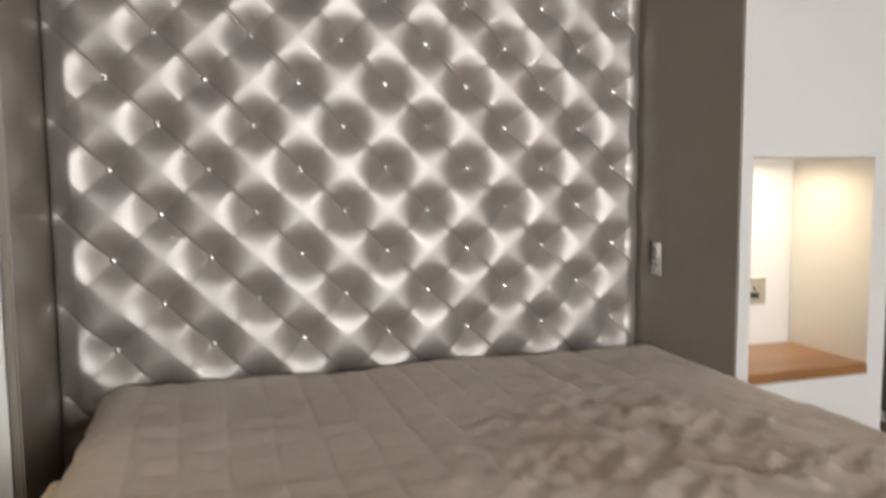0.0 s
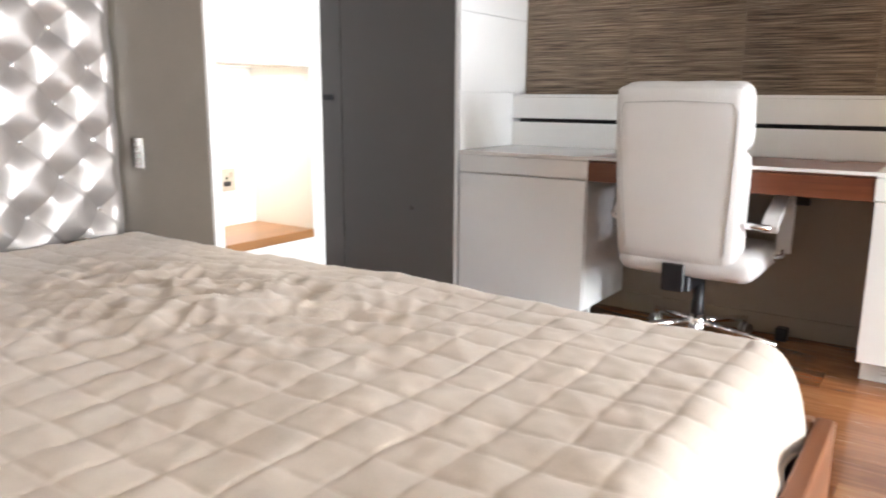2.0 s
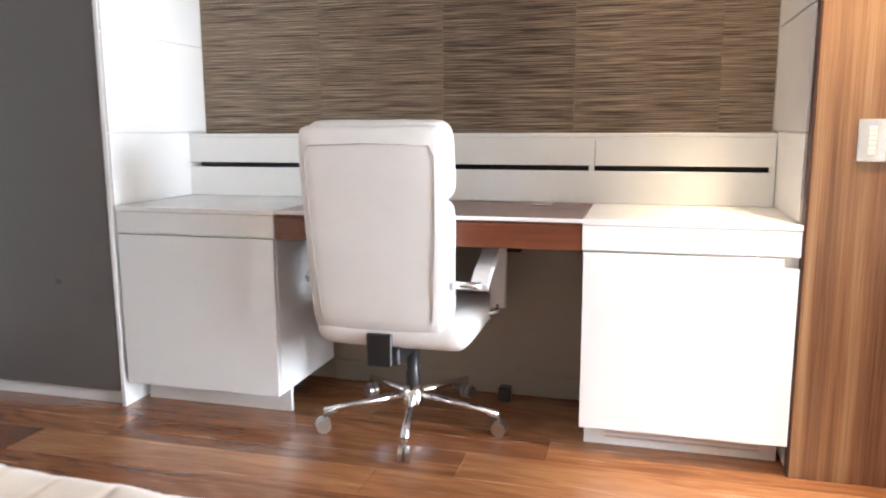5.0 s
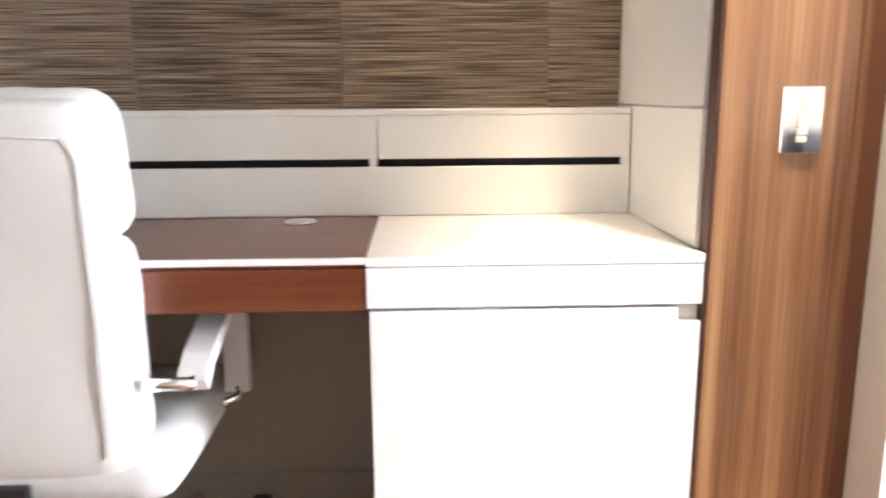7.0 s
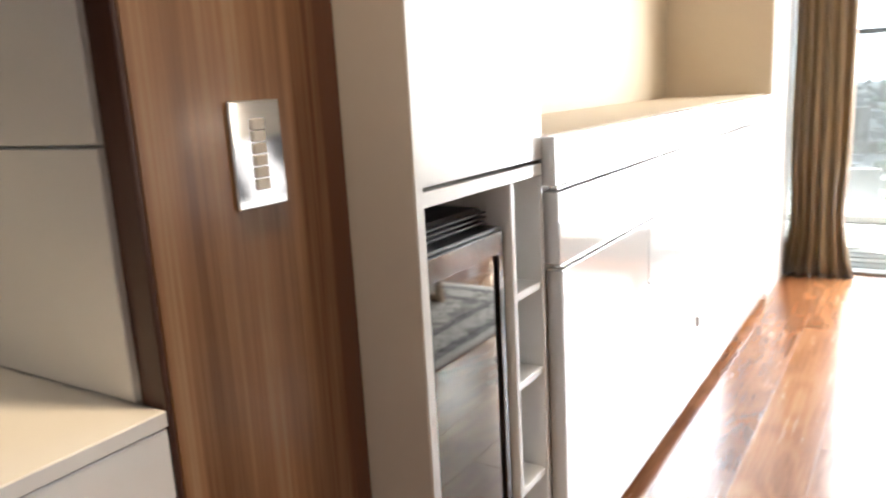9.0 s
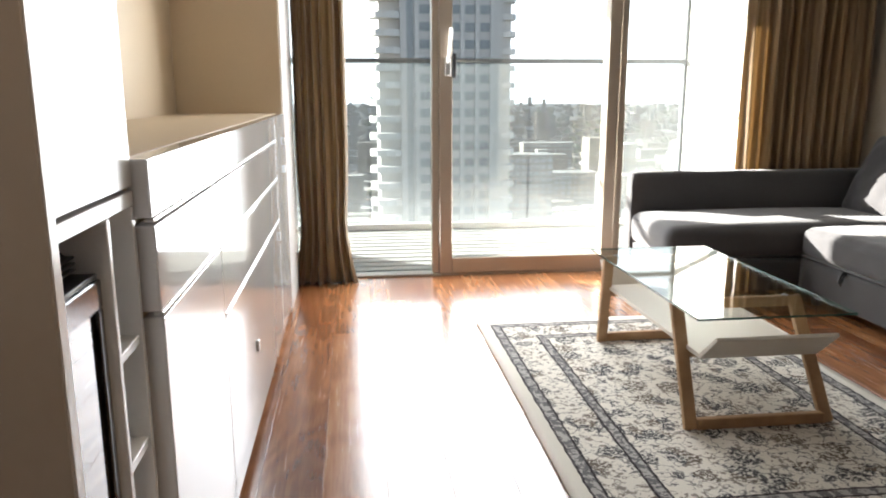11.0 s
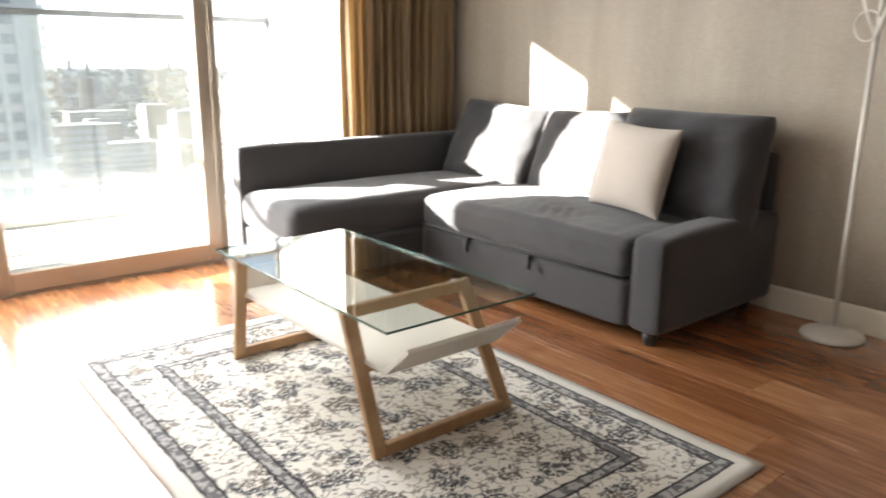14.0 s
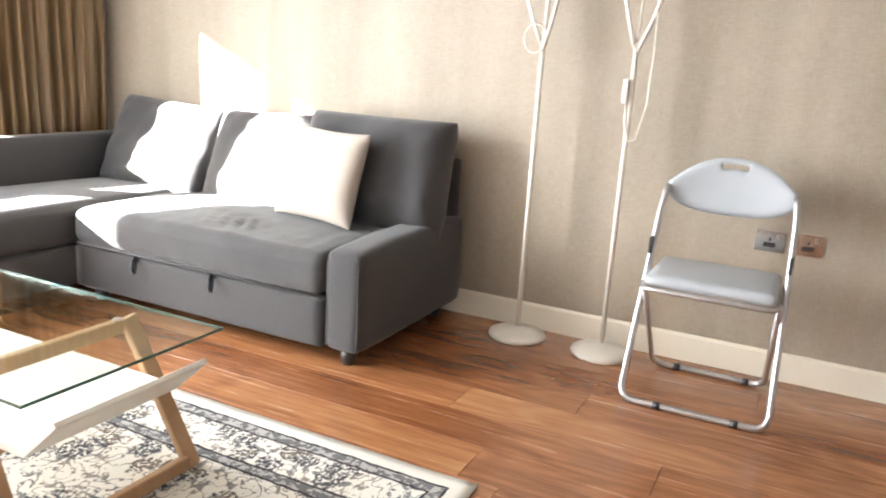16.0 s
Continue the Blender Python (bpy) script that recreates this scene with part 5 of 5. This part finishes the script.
def chair_back():
    """A curved back pad with a hand slot near its top."""
    bm = bmesh.new()
    yc, hw = (FYL + FYR) / 2, 0.212
    n, m = 28, 10
    grid = {}
    for s in (0, 1):
        for i in range(n + 1):
            u = 2 * i / n - 1
            top = 0.845 - 0.10 * abs(u) ** 2.2
            bot = 0.675 - 0.03 * (1 - u * u) ** 0.8 + 0.03 * abs(u) ** 6
            for j in range(m + 1):
                f = j / m
                z = bot + (top - bot) * f
                edge = min(1.0, min(f, 1 - f) * 5, (1 - abs(u)) * 8)
                x = -3.345 - 0.10 * (z - 0.66) - 0.03 * (1 - u * u) + (0.006 + 0.009 * max(edge, 0) ** 0.5) * (1 if s else -1)
                grid[s, i, j] = bm.verts.new((x, yc + u * hw, z))
    hole = lambda i, j: abs(2 * (i + 0.5) / n - 1) < 0.22 and 8 <= j <= 8
    for s in (0, 1):
        for i in range(n):
            for j in range(m):
                if not hole(i, j):
                    bm.faces.new((grid[s, i, j], grid[s, i + 1, j], grid[s, i + 1, j + 1], grid[s, i, j + 1]))
    for i in range(n):
        for j in (0, m):
            bm.faces.new((grid[0, i, j], grid[0, i + 1, j], grid[1, i + 1, j], grid[1, i, j]))
    for j in range(m):
        for i in (0, n):
            bm.faces.new((grid[0, i, j], grid[0, i, j + 1], grid[1, i, j + 1], grid[1, i, j]))
    for i in range(n):
        for j in range(m):
            if hole(i, j):
                for (a, b), (p, q) in ((((i, j), (i + 1, j)), (i, j - 1)), (((i, j + 1), (i + 1, j + 1)), (i, j + 1)), (((i, j), (i, j + 1)), (i - 1, j)), (((i + 1, j), (i + 1, j + 1)), (i + 1, j))):
                    if not hole(p, q):
                        bm.faces.new((grid[(0, *a)], grid[(0, *b)], grid[(1, *b)], grid[(1, *a)]))
    return bm


part("backrest", chair_back(), M_VINYL, fch, "grey vinyl back pad with a hand slot", True)
for y in (FYL + 0.13, FYR - 0.10):
    part("foot_sleeve", tube(bmesh.new(), [(-3.065, y - 0.012, TR), (-3.065, y + 0.012, TR)], TR * 1.25, 10), M_DARK, fch, "black foot sleeve", True)
    part("foot_sleeve", tube(bmesh.new(), [(-3.48, y - 0.012, TR), (-3.48, y + 0.012, TR)], TR * 1.2, 10), M_DARK, fch, "black foot sleeve", True)
for y in (FYL + 0.015, FYR - 0.015):
    bpart("hinge", (-3.25, y - 0.006, 0.50), (-3.215, y + 0.006, 0.56), M_DARK, fch, "black hinge", 0.003)
wall_plate("wall_socket", (WX, -0.575, 0.533), 0.105, 0.082, 0, 1, "steel aerial socket plate on the wallcovering", 0, True, "wall sockets")
wall_plate("wall_socket", (WX, -0.444, 0.537), 0.105, 0.084, 0, 1, "steel switched socket plate on the wallcovering", 0, True, "wall sockets")

# ceiling downlights
for x, y in ((0.3, 0.35), (-0.25, -0.1), (-2.4, 1.1)):
    dl = thing("ceiling_downlight", (x, y, 2.48), "small round recessed white ceiling downlight", "lamp", "ceiling downlights")
    part("ring", lathe(bmesh.new(), (x, y, 2.485), [(0.045, 0.0), (0.05, 0.004), (0.05, 0.0148), (0.04, 0.0148), (0.038, 0.006)], 24), M_LAMPWHITE, dl, smooth=True)

# ---- balcony and view ----
deck = thing("balcony_floor", (0, -5.0, -0.1), "grey weathered boards of the balcony floor", "floor", "", "structure")
bpart("slab", (-3.4, -5.95, -0.3), (3.6, WY - 0.075, -0.045), M_TAUPE, deck)
proto = None
for k in range(13):
    y = -5.86 + k * 0.128
    if proto is None:
        proto = bpart("board", (-3.16, y, -0.044), (3.5, y + 0.106, -0.018), M_DECK, deck, bevel=0.004)
    else:
        ob = new("board", proto.data)
        ob.parent, ob.location = deck, Vector((0.17, y + 0.053, -0.044)) - WORLD_AT[deck.name]
slab("balcony_soffit", (-3.5, -5.93, 2.39), (3.6, WY - 0.075, 2.65), M_CONCRETE, "pale concrete balcony slab of the floor above", "slab")
# Added out of view: this partition holds sunlight off the east curtain.
slab("balcony_partition_far", (0.95, -5.83, -0.017), (1.07, WY - 0.075, 2.385), M_WHITE, "unseen white partition added to limit the sun patch", "wall")
slab("balcony_partition", (-3.30, -5.83, -0.05), (-3.175, WY - 0.075, 2.385), M_WHITE, "white rendered partition at the balcony end", "wall")
bal = thing("balustrade", (0, -5.8, -0.05), "glass balustrade with a grey metal handrail", "railing")
bpart("handrail", (-3.17, -5.825, 1.335), (3.5, -5.77, 1.372), M_RAILGREY, bal, bevel=0.006)
bpart("shoe_channel", (-3.17, -5.83, -0.05), (3.5, -5.79, 0.03), M_CONCRETE, bal, bevel=0.002)
for k in range(5):
    x0 = -3.16 + k * 1.33
    g = bpart("glass_panel", (x0, -5.804, 0.031), (x0 + 1.318, -5.792, 1.334), M_BALGLASS, bal, bevel=0)
    g.visible_shadow = False
bpart("end_post", (-3.172, -5.835, 0.031), (-3.15, -5.785, 2.38), M_RAILGREY, bal, bevel=0.002)

m, nt, b = nodes("bright_haze")
nt.nodes.remove(b)
em = nt.nodes.new("ShaderNodeEmission")
em.inputs[0].default_value, em.inputs[1].default_value = (0.97, 0.98, 1.0, 1), 0.35
nt.links.new(em.outputs[0], nt.nodes["Material Output"].inputs[0])
bm = bmesh.new()
ring = [[bm.verts.new((4500 * math.cos(2 * math.pi * i / 64), 4500 * math.sin(2 * math.pi * i / 64), z)) for i in range(64)] for z in (-120, 1150)]
for i in range(64):
    bm.faces.new((ring[0][i], ring[0][(i + 1) % 64], ring[1][(i + 1) % 64], ring[1][i]))
tagged(part("backdrop", bm, m), "bright hazy sky low over the horizon", "sky", "", "structure")

M_GROUND = paint("hazy_city_ground", (0.10, 0.10, 0.09), 0.95, var=0.2, grain=0.05)
bm = bmesh.new()
bmesh.ops.create_grid(bm, x_segments=2, y_segments=2, size=4800)
bmesh.ops.translate(bm, verts=bm.verts, vec=(0, 0, -72))
tagged(part("ground", bm, M_GROUND), "hazy city ground reaching the horizon", "ground", "", "structure")

M_TOWERWALL = paint("pale_tower_cladding", (0.31, 0.30, 0.285), 0.7, var=0.06, grain=0.6)
M_BALC = paint("tower_balcony_render", (0.34, 0.33, 0.31), 0.8, var=0.05, grain=0.8)
M_PANE = paint("tower_glass", (0.12, 0.135, 0.145), 0.4, var=0.2, grain=0.3)
tw = thing("apartment_tower", (-19, -148, -72), "tall pale apartment tower with stacked curved balconies", "building")
bpart("core_wall", (-28.5, -158, -72), (-9.5, -141, 60), M_TOWERWALL, tw, bevel=0)
bpart("stair_strip", (-11.9, -141.5, -72), (-10.7, -140.95, 60), M_PANE, tw, "blue glazed strip", 0)
bpart("wing_wall", (-9.49, -157, -72), (-5.6, -142, 60), M_TOWERWALL, tw, bevel=0)
bpart("side_wall", (-30.4, -157, -72), (-28.51, -142, 60), M_TOWERWALL, tw, bevel=0)
for x in (-12.6, -15.4, -18.2, -21.0, -23.8, -26.6):
    bpart("pier", (x - 0.42, -140.99, -72), (x + 0.42, -140.4, 60), M_TOWERWALL, tw, bevel=0)
win_proto = balc_proto = bal2_proto = None
for k in range(26):
    z = -48 + 3.1 * k
    for i in range(5):
        x = -14.0 - 2.8 * i
        if win_proto is None:
            win_proto = bpart("window", (x - 0.95, -140.985, z + 0.9), (x + 0.95, -140.8, z + 2.5), M_PANE, tw, bevel=0)
            bpart("spandrel", (x - 0.97, -140.98, z), (x + 0.97, -140.75, z + 0.7), M_BALC, tw, bevel=0)
        else:
            ob = new("window", win_proto.data)
            ob.parent, ob.location = tw, Vector((x, -140.8925, z + 0.9)) - WORLD_AT[tw.name]
    if balc_proto is None:
        bm = bmesh.new()
        prism(bm, [(-9.4, -142.5), (-9.4, -140.2), (-8.4, -139.3), (-6.6, -138.9), (-5.0, -139.2), (-4.0, -140.3), (-3.7, -142.0), (-4.0, -144)], 2, z, z + 1.15)
        balc_proto = part("balcony", bm, M_BALC, tw, "curved balcony front")
        bm = bmesh.new()
        prism(bm, [(-28.6, -140.9), (-30.2, -140.6), (-31.2, -141.6), (-31.4, -144), (-30.3, -146)], 2, z, z + 1.05)
        bal2_proto = part("balcony", bm, M_BALC, tw, "curved balcony front")
    else:
        for pr in (balc_proto, bal2_proto):
            ob = new("balcony", pr.data)
            ob.parent, ob.location = tw, pr.location + Vector((0, 0, 3.1 * k))

# lesser blocks
M_BLOCKS = [paint("block_render_a", (0.105, 0.103, 0.098), 0.8, var=0.1, grain=0.2), paint("block_brick", (0.085, 0.073, 0.062), 0.85, var=0.12, grain=0.3), paint("block_grey", (0.095, 0.093, 0.09), 0.8, var=0.1, grain=0.2)]


def block(x, y, w, d, top, material, floors, colsn, label):
    b = thing("apartment_block", (x, y - d / 2, -72), label, "building", "distant blocks")
    bpart("wall", (x - w / 2, y - d, -72), (x + w / 2, y, top), material, b, bevel=0)
    bpart("roof", (x - w / 2 - 0.3, y - d - 0.3, top + 0.01), (x + w / 2 + 0.3, y + 0.3, top + 0.7), M_BLOCKS[2], b, bevel=0)
    pr = None
    cw = w / colsn
    for r in range(floors):
        for c in range(colsn):
            px, pz = x - w / 2 + cw * (c + 0.5), top - 3.0 * (r + 1)
            if pr is None:
                pr = bpart("window", (px - cw * 0.32, y + 0.01, pz), (px + cw * 0.32, y + 0.12, pz + 1.7), M_PANE, b, bevel=0)
                base = Vector((px, y + 0.065, pz))
            else:
                ob = new("window", pr.data)
                ob.parent, ob.location = b, pr.location + Vector((px, y + 0.065, pz)) - base
    return b


block(-82, -345, 25, 14, -29, M_BLOCKS[0], 11, 8, "white rendered apartment block")
block(-110, -880, 38, 20, -12, M_BLOCKS[2], 18, 9, "slim grey distant office block")
block(-88, -300, 30, 14, -54, M_BLOCKS[1], 5, 9, "low brick apartment block")
block(-125, -420, 34, 14, -46, M_BLOCKS[0], 7, 9, "pale rendered distant apartment block")
block(-170, -640, 44, 16, -44, M_BLOCKS[1], 8, 10, "brown brick distant apartment block")
rng = random.Random(4)
for mi, m in enumerate(M_BLOCKS):
    bm = bmesh.new()
    vs, fs = [], []
    for k in range(900):
        y = -260 - 3600 * rng.random() ** 1.8
        x = y * (0.95 * rng.random() - 0.25)
        w, d, h = rng.uniform(7, 22), rng.uniform(7, 18), rng.uniform(4, 12) + (rng.random() < 0.06) * rng.uniform(10, 40)
        if -45 < x < 10 and y > -330:
            continue
        i0 = len(vs)
        vs += [(x + sx * w / 2, y + sy * d / 2, z) for z in (-72, -72 + h) for sx, sy in ((-1, -1), (1, -1), (1, 1), (-1, 1))]
        fs += [[i0 + q for q in f] for f in ((0, 1, 5, 4), (1, 2, 6, 5), (2, 3, 7, 6), (3, 0, 4, 7), (4, 5, 6, 7))]
    bm.free()
    me = bpy.data.meshes.new("far_roofs")
    me.from_pydata(vs, [], fs)
    me.materials.append(m)
    tagged(new("far_roofs", me), "hazy distant city roofs", "city", "", "stuff")
M_LEAF = paint("hazy_tree_canopy", (0.07, 0.085, 0.055), 0.9, var=0.25, grain=0.8)
vs, fs = [], []
for k in range(520):
    y = -240 - 2600 * rng.random() ** 1.7
    x = y * (0.9 * rng.random() - 0.22)
    for c in range(4):
        cx, cy, cz, r = x + rng.uniform(-4, 4), y + rng.uniform(-4, 4), -72 + rng.uniform(3, 8), rng.uniform(2.5, 5)
        i0 = len(vs)
        n = 7
        for lat in (-0.9, -0.3, 0.35, 0.85):
            rad = math.sqrt(1 - lat * lat)
            for q in range(n):
                a, jr = 2 * math.pi * q / n, rng.uniform(0.75, 1.2)
                vs.append((cx + r * rad * math.cos(a) * jr, cy + r * rad * math.sin(a) * jr, cz + r * lat))
        for L in range(3):
            for q in range(n):
                fs.append((i0 + L * n + q, i0 + L * n + (q + 1) % n, i0 + (L + 1) * n + (q + 1) % n, i0 + (L + 1) * n + q))
        fs.append([i0 + 3 * n + q for q in range(n)])
me = bpy.data.meshes.new("far_trees")
me.from_pydata(vs, [], fs)
me.materials.append(M_LEAF)
tagged(new("far_trees", me), "hazy distant tree canopies between the roofs", "trees", "", "stuff")

# ---- floor planks, last ----
rng = random.Random(11)
PW = 0.186
protos = {}
x = -3.61
while x < 0.62:
    y = -4.09 - rng.random() * 1.2
    while y < 3.95:
        ln = rng.choice((1.3, 1.7, 2.1))
        y0, y1 = max(y, -4.09), min(y + ln, 3.95)
        if y1 - y0 > 0.05:
            at = Vector((x + PW / 2, (y0 + y1) / 2, -0.02))
            key = round(y1 - y0, 2)
            if key not in protos:
                ob = bpart("plank", (x + 0.0004, y0 + 0.0006, -0.02), (x + PW - 0.0004, y1 - 0.0006, 0.0), M_PLANK, floor, bevel=0.0006)
                protos[key] = ob
            else:
                ob = new("plank", protos[key].data)
                ob.parent, ob.location = floor, at - WORLD_AT[floor.name]
        y += ln
    x += PW
